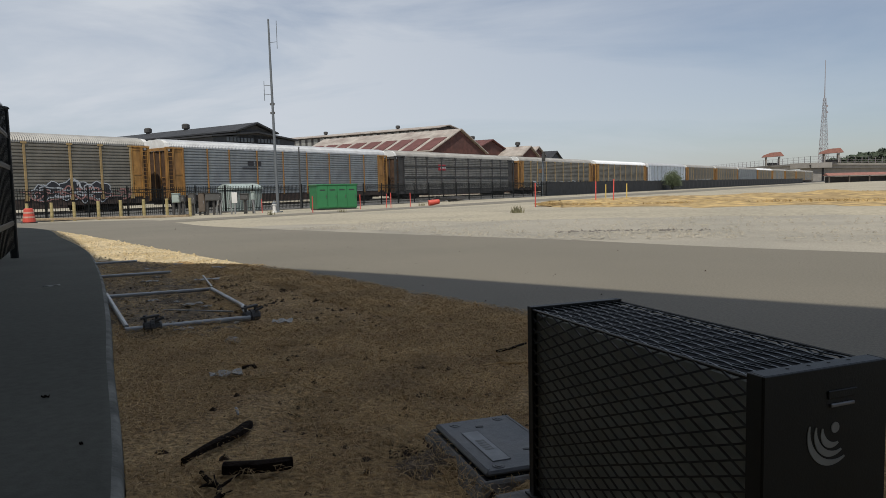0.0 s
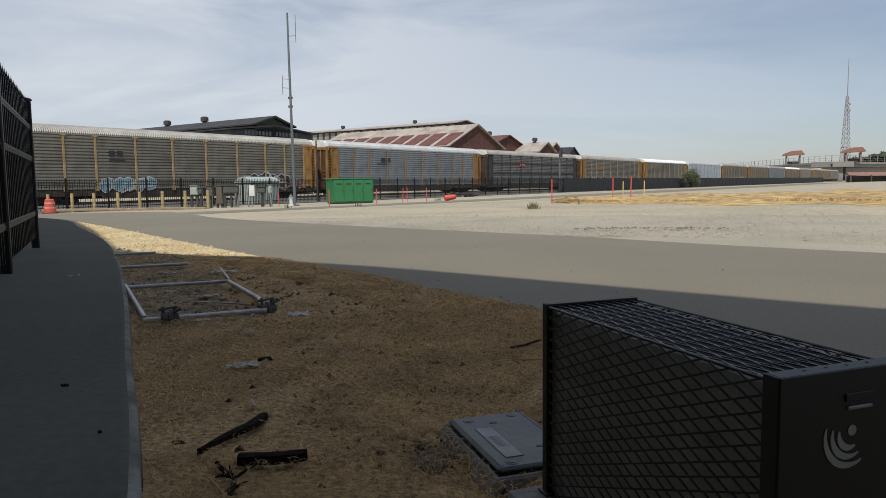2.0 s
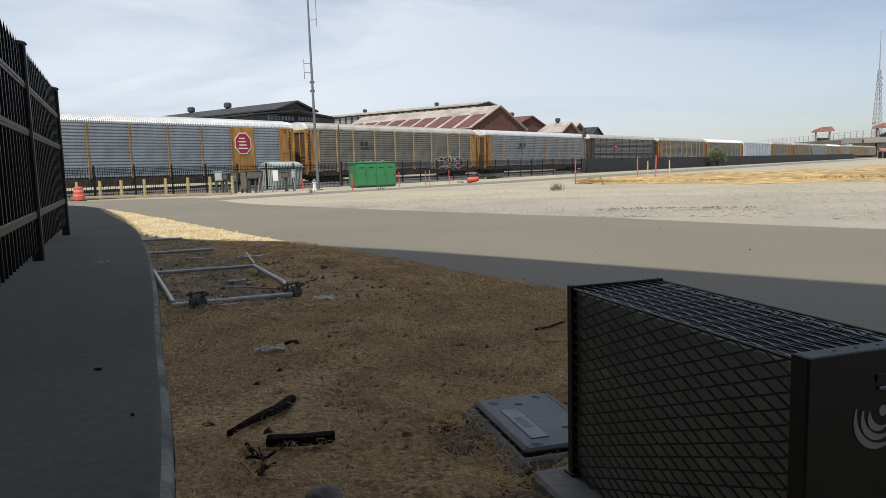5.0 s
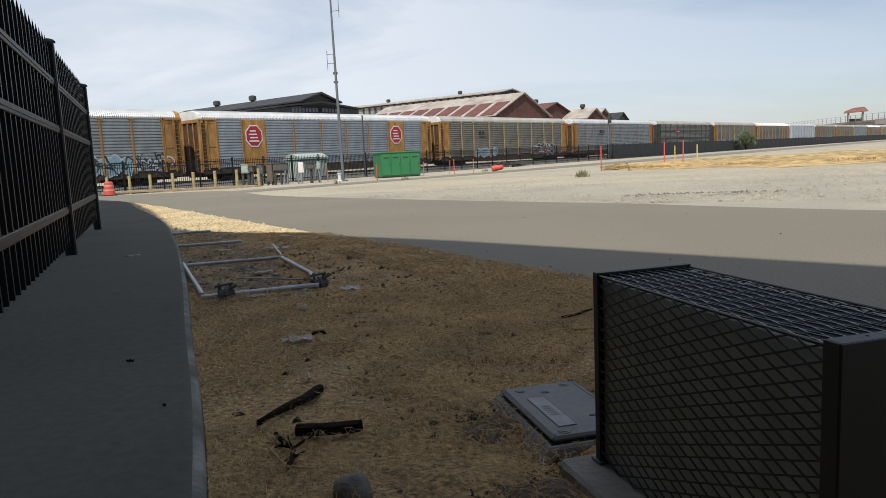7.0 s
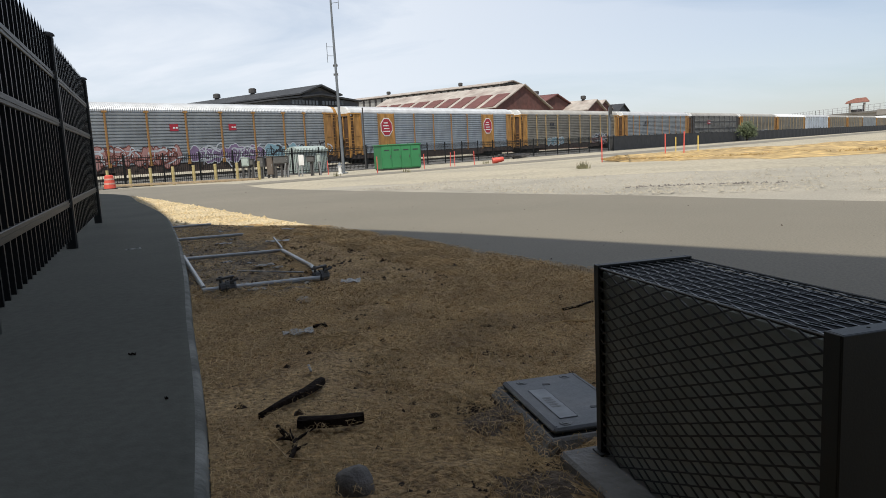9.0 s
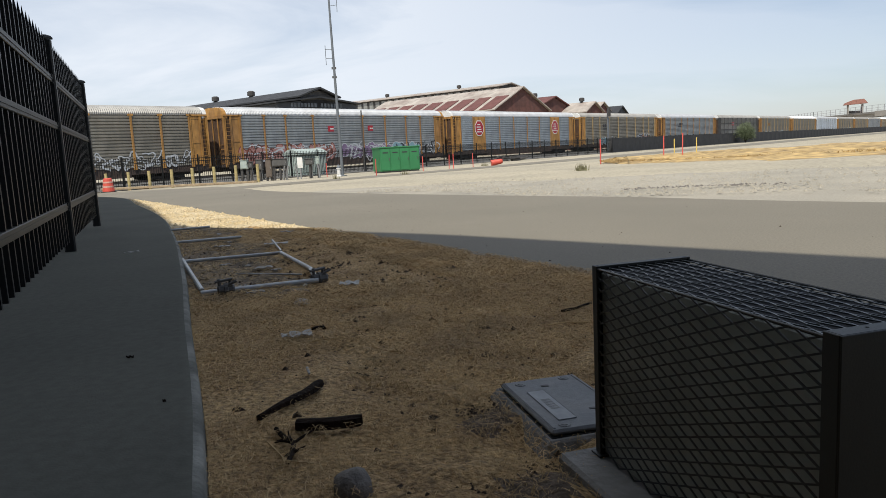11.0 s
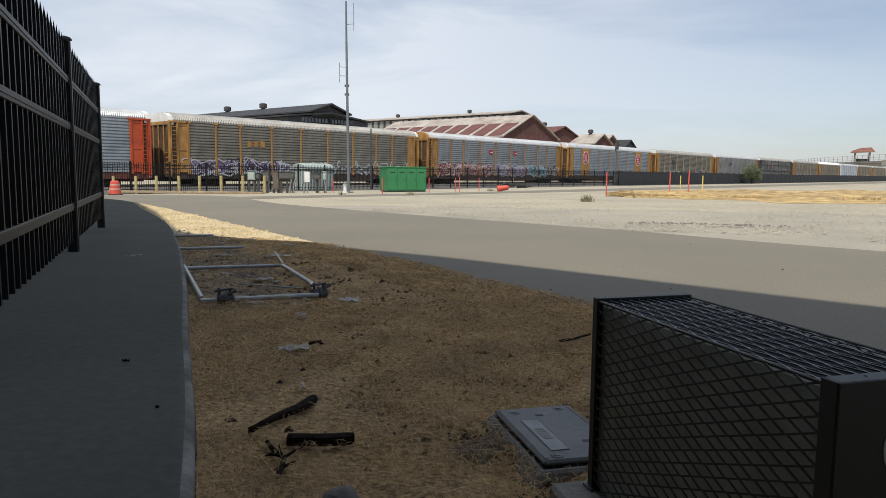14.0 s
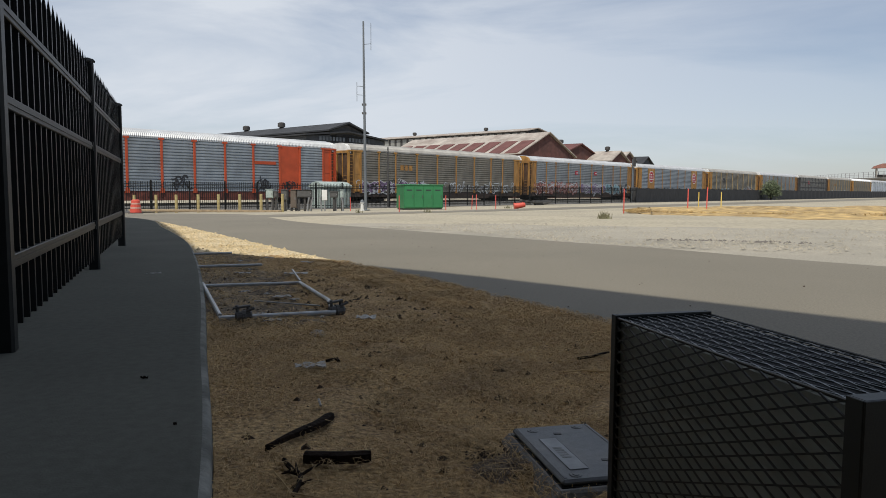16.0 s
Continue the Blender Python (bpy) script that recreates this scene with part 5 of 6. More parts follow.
def screen_fence(p, a0, a1):
    f = thing("screen_fence", pose(*tr(a0, p), gz(*tr(a0, p)), 0, 0, TRACK_YAW), "long fence covered with black wind-screen cloth", "fence")
    ln, n = a1 - a0, int((a1 - a0) / 3.0)
    me_post = finish("post", boxm(-0.03, 0.03, 0.02, 0.08, -0.05, 1.78), M["black"])
    for i in range(n + 1):
        part("post", me_post, None, f, m=pose(i * 3.0, 0, 0))
    bm = bmesh.new()
    rows = []
    for i in range(n * 6 + 1):
        x = i * 0.5
        y = 0.05 * math.sin(i * math.pi / 3) + 0.02 * noise.noise((i * 0.7, 0, 0))
        sag = -0.06 * abs(math.sin(i * math.pi / 6)) + 0.05 * noise.noise((i * 0.13, 5, 0))
        rows.append([bm.verts.new((x, y, 0.03)), bm.verts.new((x, y * 1.4, 0.9)), bm.verts.new((x, y, 1.72 + sag))])
    for r0, r1 in zip(rows, rows[1:]):
        for j in range(2):
            bm.faces.new((r0[j], r1[j], r1[j + 1], r0[j + 1]))
    ex = bmesh.ops.extrude_face_region(bm, geom=bm.faces[:])
    bmesh.ops.translate(bm, verts=[v for v in ex["geom"] if isinstance(v, bmesh.types.BMVert)], vec=(0, 0.006, 0))
    part("screen_cloth", bm, M["black_matt"], f)


screen_fence(11.5, 37, 252)


# ---- equipment by the track ----
def at_ground(x, y, yaw=0.0):
    return pose(x, y, gz(x, y) - 0.02, 0, 0, yaw)


def mast():
    x, y = -9.475, 41.0
    m = thing("radio_mast", at_ground(x, y), "tall thin galvanised radio mast with small antennas", "mast")
    part("pole", tube(bmesh.new(), (0, 0, 0), (-0.09, 0, 8.6), 0.088, 0.062, 10), M["mast"], m)
    part("top_pole", tube(bmesh.new(), (-0.09, 0, 8.6), (-0.105, 0, 10.9), 0.06, 0.05, 8), M["mast"], m)
    for z, s in ((7.2, -1), (6.7, -1), (9.6, 1)):
        part("antenna_arm", tube(bmesh.new(), (-0.08, 0, z), (-0.08 + s * 0.42, 0, z + 0.03), 0.015, n=6), M["mast"], m)
        part("antenna", tube(bmesh.new(), (-0.08 + s * 0.42, 0, z - 0.35), (-0.08 + s * 0.42, 0, z + (1.2 if s > 0 else 0.25)), 0.018, n=6), M["mast"], m)
    for z in (5.6, 6.1):
        part("bracket", boxm(-0.2, 0.05, -0.05, 0.05, z, z + 0.12), M["box_grey"], m)
    part("base_plate", boxm(-0.22, 0.22, -0.22, 0.22, 0, 0.06, 0.01), M["mast"], m)


mast()


def signal_mast():
    x, y = tr(40.9, 9.0)
    m = thing("signal_mast", at_ground(x, y, TRACK_YAW), "grey railway signal mast with a dark lamp head", "signal")
    part("pole", tube(bmesh.new(), (0, 0, 0), (0, 0, 5.4), 0.11, 0.09, 8), M["mast"], m)
    part("lamp_head", boxm(-0.3, 0.3, -0.3, -0.1, 4.5, 5.7, 0.05), M["soot"], m, "dark signal head")
    part("ladder", boxm(0.14, 0.4, -0.03, 0.03, 0.3, 4.4), M["mast"], m)
    part("cabinet", boxm(-0.5, 0.1, -0.75, -0.3, 0, 1.9, 0.02), M["box_grey"], m)


signal_mast()


def thin_pole():
    x, y = tr(-3.7, 10.6)
    m = thing("thin_pole", at_ground(x, y), "thin dark steel pole by the track fence", "pole")
    part("pole", tube(bmesh.new(), (0, 0, 0), (0, 0, 4.6), 0.06, 0.05, 8), M["soot"], m)
    part("cap", tube(bmesh.new(), (0, 0, 4.6), (0, 0, 4.7), 0.07, 0.02, 8), M["soot"], m)


thin_pole()


def hydrant():
    h = thing("hydrant", at_ground(-9.36, 39.6), "white and grey fire hydrant by the road", "hydrant")
    part("barrel", lathe(bmesh.new(), [(0.15, 0), (0.15, 0.05), (0.095, 0.07), (0.095, 0.42), (0.13, 0.44), (0.13, 0.48)], 14), M["white"], h)
    part("bonnet", lathe(bmesh.new(), [(0.12, 0.48), (0.11, 0.55), (0.06, 0.62), (0.025, 0.64), (0.025, 0.69)], 14), M["mast"], h)
    for s in (-1, 1):
        part("nozzle", tube(bmesh.new(), (0.08 * s, 0, 0.36), (0.18 * s, 0, 0.36), 0.05, n=10), M["mast"], h)


hydrant()


def green_cabinet():
    c = thing("utility_cabinet", at_ground(-7.55, 43.0, 27), "green steel utility cabinet with four louvred doors", "cabinet")
    # local x along the doors, front at y = 0
    W, D, H = 2.55, 1.6, 1.49
    part("body", boxm(0, W, 0.0, D, 0.08, H, 0.01), M["green"], c)
    part("roof", boxm(-0.05, W + 0.05, -0.06, D + 0.05, H + 0.001, H + 0.07, 0.015), M["green"], c)
    part("plinth", boxm(0.05, W - 0.05, 0.05, D - 0.05, 0.0, 0.08), M["box_grey"], c)
    for i in range(4):
        x = 0.05 + i * 0.62
        d = part("door", boxm(x, x + 0.58, -0.03, -0.001, 0.14, H - 0.05, 0.008), M["green"], c)
        part("louvre", boxm(x + 0.12, x + 0.46, -0.036, -0.031, H - 0.32, H - 0.25), M["ink"], d, "dark louvre slot")
        part("handle", boxm(x + 0.50, x + 0.53, -0.06, -0.031, 0.72, 0.90), M["box_grey"], d)


green_cabinet()


def equipment_shed():
    s = thing("equipment_shed", at_ground(*tr(-9.1, 9.4), TRACK_YAW), "pale green steel signal hut with a low gabled roof", "shed")
    W, D, H = 2.6, 1.6, 1.66
    bm = boxm(0, W, 0, D, 0.05, H)
    part("wall", bm, M["shed"], s)
    for i in range(10):
        part("wall_rib", boxm(0.04 + i * 0.27, 0.11 + i * 0.27, -0.03, -0.001, 0.08, H - 0.02), M["shed"], s)
    for i in range(5):
        part("end_rib", boxm(-0.03, -0.001, 0.06 + i * 0.35, 0.13 + i * 0.35, 0.08, H - 0.02), M["shed"], s)
    bm = bmesh.new()
    prism(bm, [(-0.12, H + 0.0), (D * 0.28, H + 0.26), (D / 2, H + 0.32), (D * 0.72, H + 0.26), (D + 0.12, H + 0.0), (D + 0.12, H - 0.1), (-0.12, H - 0.1)], -0.1, W + 0.1)
    bmesh.ops.transform(bm, matrix=Matrix(((0, 1, 0, 0), (1, 0, 0, 0), (0, 0, 1, 0), (0, 0, 0, 1))), verts=bm.verts[:])
    bmesh.ops.recalc_face_normals(bm, faces=bm.faces[:])
    part("roof", bm, M["shed"], s)


equipment_shed()


def meter_box(x, w, h, z, material, label, legs=2):
    m = thing("meter_box", at_ground(x, 40.3, 6), label, "meter box", "meter boxes by the hut")
    cab = part("cabinet", boxm(-w / 2, w / 2, 0, 0.3, z, z + h, 0.015), M[material], m)
    part("door", boxm(-w / 2 + 0.04, w / 2 - 0.04, -0.02, -0.001, z + 0.05, z + h - 0.05, 0.005), M[material], cab)
    part("hood", boxm(-w / 2 - 0.02, w / 2 + 0.02, -0.05, 0.31, z + h + 0.001, z + h + 0.03, 0.006), M[material], cab)
    part("latch", boxm(w / 2 - 0.08, w / 2 - 0.05, -0.035, -0.0205, z + h * 0.45, z + h * 0.6), M["galv"], cab)
    for k in range(legs):
        lx = 0.0 if legs == 1 else (k / (legs - 1) - 0.5) * w * 0.8
        part("leg", boxm(lx - 0.06, lx + 0.06, 0.08, 0.22, -0.02, z - 0.001, 0.01), M["soot"], m)
    part("conduit", tube(bmesh.new(), (w * 0.2, 0.26, -0.02), (w * 0.2, 0.26, z), 0.04), M["galv"], m)


meter_box(-15.1, 0.42, 0.50, 0.76, "shed", "pale grey-green switch cabinet on dark legs")
meter_box(-14.72, 0.22, 0.34, 0.80, "box_grey", "small grey electrical box on legs", 1)
meter_box(-14.2, 0.36, 0.60, 0.64, "box_grey", "dark grey electrical meter cabinet on one thick leg", 1)
meter_box(-13.64, 0.35, 1.04, 0.19, "box_brown", "tall brown electrical cabinet near the ground")
meter_box(-12.98, 0.86, 0.42, 0.79, "box_grey", "wide dark electrical cabinet on legs", 3)
meter_box(-11.22, 0.46, 0.34, 0.77, "box_grey", "low dark electrical box on one thick leg", 1)
meter_box(-10.73, 0.20, 0.44, 0.76, "shed", "narrow pale switch box on a leg", 1)


def notice_stand():
    n = thing("notice_stand", at_ground(-11.70, 40.1, 4), "white notice sheet on a steel post beside the cabinets", "notice")
    part("post", boxm(-0.035, 0.035, 0.0, 0.06, -0.02, 1.15), M["galv"], n)
    part("sheet", boxm(-0.155, 0.155, -0.022, -0.002, 0.62, 1.22, 0.006), M["white"], n)


notice_stand()


def conduit_riser(x, bend):
    c = thing("conduit_riser", at_ground(x, 40.15), "bent galvanised conduit rising from the ground", "conduit", "conduits by the cabinets")
    part("pipe", tube(tube(bmesh.new(), (0, 0, -0.02), (bend * 0.3, 0, 0.45), 0.045), (bend * 0.3, 0, 0.45), (bend, 0, 0.8), 0.045), M["galv"], c)


for x, bend in ((-12.75, 0.12), (-12.55, 0.14), (-11.9, -0.1), (-10.62, -0.08)):
    conduit_riser(x, bend)

# yellow posts with a low timber along the road
POST_XS = (-21.85, -20.6, -19.45, -18.2, -17.05, -15.85, -14.65, -13.45)
bm = tube(bmesh.new(), (0, 0, -0.1), (0, 0, 0.98), 0.085, 0.08, 10)
me = finish("bollard", bm, M["bollard"])
for i, x in enumerate(POST_XS):
    y = 37.4 + (x + 21.8) * 0.06
    b = tagged(part("bollard", me, None, m=pose(x, y, gz(x, y) - 0.01, 0, 0, 40 * i)), "weathered yellow wooden post beside the road", "post", "posts along the road")
tagged(part("kerb_timber", boxm(0, 8.6, -0.08, 0.08, 0, 0.13, 0.02), M["timber"], m=pose(-22.0, 37.1, gz(-17, 37) - 0.01, 0, 0, 3.4)), "long weathered timber lying at the foot of the posts", "timber")


def barrel(x, y):
    b = thing("traffic_barrel", at_ground(x, y), "orange plastic traffic barrel with pale bands", "traffic barrel")
    part("body", lathe(bmesh.new(), [(0.29, 0.05), (0.27, 0.24), (0.265, 0.26), (0.24, 0.46), (0.235, 0.48), (0.21, 0.68), (0.16, 0.73)], 16), M["traffic_orange"], b)
    for z, r in ((0.26, 0.272), (0.48, 0.243)):
        part("band", lathe(bmesh.new(), [(r, z), (r - 0.008, z + 0.08)], 16), M["band"], b, "faded reflective band")
    part("base", lathe(bmesh.new(), [(0.36, 0), (0.36, 0.05), (0.30, 0.06)], 16), M["black"], b)


barrel(-20.15, 34.6)


def lying_drum():
    d = thing("fallen_drum", at_ground(-0.5, 45.6), "fallen orange-red traffic drum on the ground", "traffic barrel")
    bm = lathe(bmesh.new(), [(0.19, -0.34), (0.185, -0.06), (0.17, -0.05), (0.165, 0.2), (0.13, 0.34)], 16)
    part("body", bm, M["traffic_orange"], d, m=pose(0, 0, 0.2, 0, 82, 12))
    part("base", lathe(bmesh.new(), [(0.22, -0.38), (0.22, -0.34)], 16), M["traffic_orange"], d, m=pose(0, 0, 0.2, 0, 82, 12))


lying_drum()


def stake(x, y, h, material, label, lean):
    s = tagged(new("survey_stake", finish("survey_stake", boxm(-0.022, 0.022, -0.012, 0.012, -0.1, h, 0.003), M[material])), label, "stake", "survey stakes on the lot")
    s.matrix_basis = at_ground(x, y) @ pose(0, 0, 0, lean, -lean * 0.7, 20 * lean)


for x, y, h, k, ln in ((-6.6, 36.2, 0.85, "r", 2), (-4.75, 41.2, 0.85, "r", 1), (-3.45, 44.0, 0.85, "r", -2), (-3.1, 43.0, 0.9, "r", 0), (-2.0, 44.8, 0.85, "r", 1), (-10.4, 41.0, 0.8, "r", 1),
                       (4.1, 31.2, 1.05, "r", 1), (7.1, 32.8, 1.05, "r", 0), (7.6, 31.5, 1.1, "r", -1), (8.3, 36.0, 0.9, "y", 1), (9.1, 35.0, 0.9, "y", 0)):
    stake(x, y, h, "stake_red" if k == "r" else "stake_yellow", "thin red survey lath standing in the gravel" if k == "r" else "thin yellow survey lath standing in dry grass", ln)


def tuft(x, y, n, size, label):
    rnd = random.Random(int(100 * (x + 50)))
    bm = bmesh.new()
    for _ in range(n):
        a, r = rnd.uniform(0, 6.28), size * rnd.random()
        bx, by = r * math.cos(a), 0.5 * r * math.sin(a)
        h = size * rnd.uniform(0.5, 1.2)
        lx, ly = rnd.uniform(-0.3, 0.3) * h, rnd.uniform(-0.3, 0.3) * h
        w = 0.012
        vs = [bm.verts.new(v) for v in ((bx - w, by, 0), (bx + w, by, 0), (bx + lx, by + ly, h))]
        bm.faces.new(vs)
    tagged(part("grass_tuft", bm, M["weed"], m=at_ground(x, y)), label, "grass", "tufts of weeds")


tuft(2.45, 23.4, 80, 0.24, "grey-green weed tuft growing in the gravel")
tuft(-4.9, 34.5, 30, 0.22, "small weed tuft at the road's edge")
tuft(-8.2, 34.0, 24, 0.24, "small weed tuft at the road's edge")
tuft(-1.3, 46.5, 30, 0.25, "small weed tuft by the service road")


def bush(x, y, r, h, label):
    rnd = random.Random(8)
    b = thing("bush", at_ground(x, y), label, "bush")
    bm = bmesh.new()
    limbs = []
    for i in range(9):
        a = rnd.uniform(0, 6.28)
        tip = (r * 0.6 * math.cos(a), r * 0.6 * math.sin(a), h * rnd.uniform(0.55, 0.9))
        tube(bm, (0, 0, 0), tip, 0.05, 0.015, 5)
        limbs.append(tip)
    part("stems", bm, M["bark"], b)
    bm = bmesh.new()
    for _ in range(5200):
        c = limbs[rnd.randrange(len(limbs))]
        p = Vector((c[0] + rnd.gauss(0, r * 0.34), c[1] + rnd.gauss(0, r * 0.34), max(0.1, c[2] + rnd.gauss(-0.1 * h, h * 0.17))))
        s = rnd.uniform(0.08, 0.17)
        u = Vector((rnd.gauss(0, 1), rnd.gauss(0, 1), rnd.gauss(0, 1))).normalized()
        v = u.orthogonal().normalized()
        bm.faces.new([bm.verts.new(p + q) for q in (u * s, v * s * 0.5, -u * s, -v * s * 0.5)])
    part("foliage", bm, M["leaf"], b)


bush(*tr(83, 13.2), 1.2, 2.9, "rounded dusty green bush in front of the black screen")


def debris_pile():
    x, y = tr(11.5, 14)
    rnd = random.Random(2)
    bm = bmesh.new()
    for i in range(16):
        a = rnd.uniform(-1.5, 1.5)
        box(bm, -0.7, 0.7, -0.12, 0.12, 0, 0.16, 0.02, m=pose(a, rnd.uniform(-0.3, 0.3), 0.02 + 0.09 * (i % 4), rnd.uniform(-6, 6), rnd.uniform(-8, 8), rnd.uniform(-25, 25)))
    tagged(part("timber_pile", bm, M["soot"], m=at_ground(x, y, 40)), "low pile of dark old timbers by the fence", "timber pile")


debris_pile()

# ---- far buildings, their long axes square to the track ----
def gable_hall(name, a0, a1, p0, depth, eave, ridge, wall_m, roof_m, label, monitor=None, stripes=False, vents=(), lettering=False, windows=0):
    """A hall whose gable faces the track, from a0 to a1 along it."""
    w = a1 - a0
    h = thing(name, pose(*tr(a0, p0), -0.65, 0, 0, TRACK_YAW), label, "building", "old railway workshops")
    # local x along the track, y away from the camera's side
    bm = prism(bmesh.new(), [(0, 0), (w, 0), (w, eave), (w / 2, ridge - 0.15), (0, eave)], 0, depth)
    bmesh.ops.recalc_face_normals(bm, faces=bm.faces[:])
    part("wall", bm, M[wall_m], h)
    for s in (0, 1):
        xa, xb = (-0.5, w / 2) if s == 0 else (w + 0.5, w / 2)
        dz = (ridge - eave) / (w / 2)
        za, zb = eave - 0.5 * dz + 0.06, ridge + 0.06
        bm = bmesh.new()
        vs = [bm.verts.new(v) for v in ((xa, -0.5, za), (xb, -0.5, zb), (xb, depth + 0.4, zb), (xa, depth + 0.4, za))]
        top = [bm.verts.new(v.co + Vector((0, 0, 0.22))) for v in vs]
        bm.faces.new(vs[::-1])
        bm.faces.new(top)
        for i in range(4):
            bm.faces.new((vs[i], vs[(i + 1) % 4], top[(i + 1) % 4], top[i]))
        bmesh.ops.recalc_face_normals(bm, faces=bm.faces[:])
        part("roof", bm, M[roof_m], h)
        if stripes and s == 0:
            n = 9
            for i in range(n):
                y = 0.2 + depth * i / n
                k0, k1 = 0.0, 0.58
                bm = bmesh.new()
                q = [(xa + (xb - xa) * k, yy, za + (zb - za) * k + 0.24) for k, yy in ((k0, y), (k1, y), (k1, y + depth / n * 0.72), (k0, y + depth / n * 0.72))]
                va = [bm.verts.new(v) for v in q]
                vb2 = [bm.verts.new((v[0], v[1], v[2] + 0.1)) for v in q]
                bm.faces.new(vb2)
                for j in range(4):
                    bm.faces.new((va[j], va[(j + 1) % 4], vb2[(j + 1) % 4], vb2[j]))
                bmesh.ops.recalc_face_normals(bm, faces=bm.faces[:])
                part("roof_sheet", bm, M["rust_roof"], h, "rust-red roof sheet")
    if monitor:
        mw, mh, m0, rise = monitor
        x0, x1 = w / 2 - mw / 2, w / 2 + mw / 2
        zb = ridge - 0.3
        part("monitor_wall", prism(bmesh.new(), [(x0, zb - 1.2), (x1, zb - 1.2), (x1, zb + mh), (w / 2, zb + mh + mw * rise), (x0, zb + mh)], m0, depth - 1), M["soot"], h)
        bm = bmesh.new()
        prism(bm, [(x0 - 0.7, zb + mh - 0.1), (w / 2, zb + mh + mw * rise + 0.15), (x1 + 0.7, zb + mh - 0.1), (x1 + 0.7, zb + mh + 0.1), (w / 2, zb + mh + mw * rise + 0.4), (x0 - 0.7, zb + mh + 0.1)], m0 - 0.6, depth)
        bmesh.ops.recalc_face_normals(bm, faces=bm.faces[:])
        part("monitor_roof", bm, M["bare_roof" if stripes else roof_m], h)
        n = int((depth - m0) / 2.4)
        for i in range(n):
            y = m0 + 0.6 + i * 2.4
            part("monitor_window", boxm(x0 - 0.06, x0 - 0.002, y, y + 1.5, zb + 0.1, zb + mh - 0.35), M["glass"], h, "dusty window band")
    for vy in vents:
        zt = ridge + (monitor[1] - 0.3 + monitor[0] * monitor[3] if monitor else 0)
        v = part("roof_vent", lathe(bmesh.new(), [(0.35, -0.6), (0.35, 0.5), (0.6, 0.55), (0.6, 1.15), (0.35, 1.3)], 10), M["soot"], h, "dark round roof ventilator")
        v.location = (w / 2, vy, zt)
    if lettering:
        for i in range(16):
            if i == 8:
                continue
            part("letter_bar", boxm(w / 2 - 5.2 + i * 0.62, w / 2 - 4.8 + i * 0.62, -0.06, -0.002, eave - 0.5, eave + 0.08), M["lettering"], h, "faded pale lettering bar")
    for i in range(windows):
        x = w * (i + 0.5) / windows
        wd = part("window", boxm(x - 0.8, x + 0.8, -0.08, -0.003, 1.2, eave - 1.2), M["glass"], h)
    return h


# the dark hall, the brick hall with its monitor, and smaller sheds beyond
gable_hall("dark_workshop", 20.0, 35.0, -30, 36, 9.0, 9.8, "dark_wall", "dark_roof", "long dark grey railway workshop with faded lettering on its gable", monitor=(6.5, 0.45, 0, 0.16), vents=(16, 26), lettering=True)
gable_hall("brick_workshop", 71.5, 91.8, -30, 38, 8.7, 13.2, "brick", "bare_roof", "red brick workshop with a rusty sheet roof and roof monitor", stripes=True, windows=5)
gable_hall("long_workshop", 98.0, 116.4, -50, 60, 12.2, 14.0, "brick", "bare_roof", "long brick workshop with a glazed roof monitor and round vents", monitor=(8, 2.5, 0, 0.07), vents=(16, 42))
gable_hall("brick_shed", 89.0, 103.2, -31, 16, 9.4, 11.7, "brick", "rust_roof", "dark red brick shed with a low gable", vents=(5,))
gable_hall("brick_shed", 99.0, 106.8, -25, 10, 8.2, 10.2, "brick", "bare_roof", "small brick shed with a pale roof", vents=(3,))
gable_hall("brick_shed", 112.6, 121.4, -30, 16, 8.4, 10.8, "brick", "bare_roof", "small brick shed with a weathered grey roof")
gable_hall("dark_shed", 120.2, 125.6, -28, 10, 8.2, 9.8, "dark_wall", "dark_roof", "small dark gabled shed")


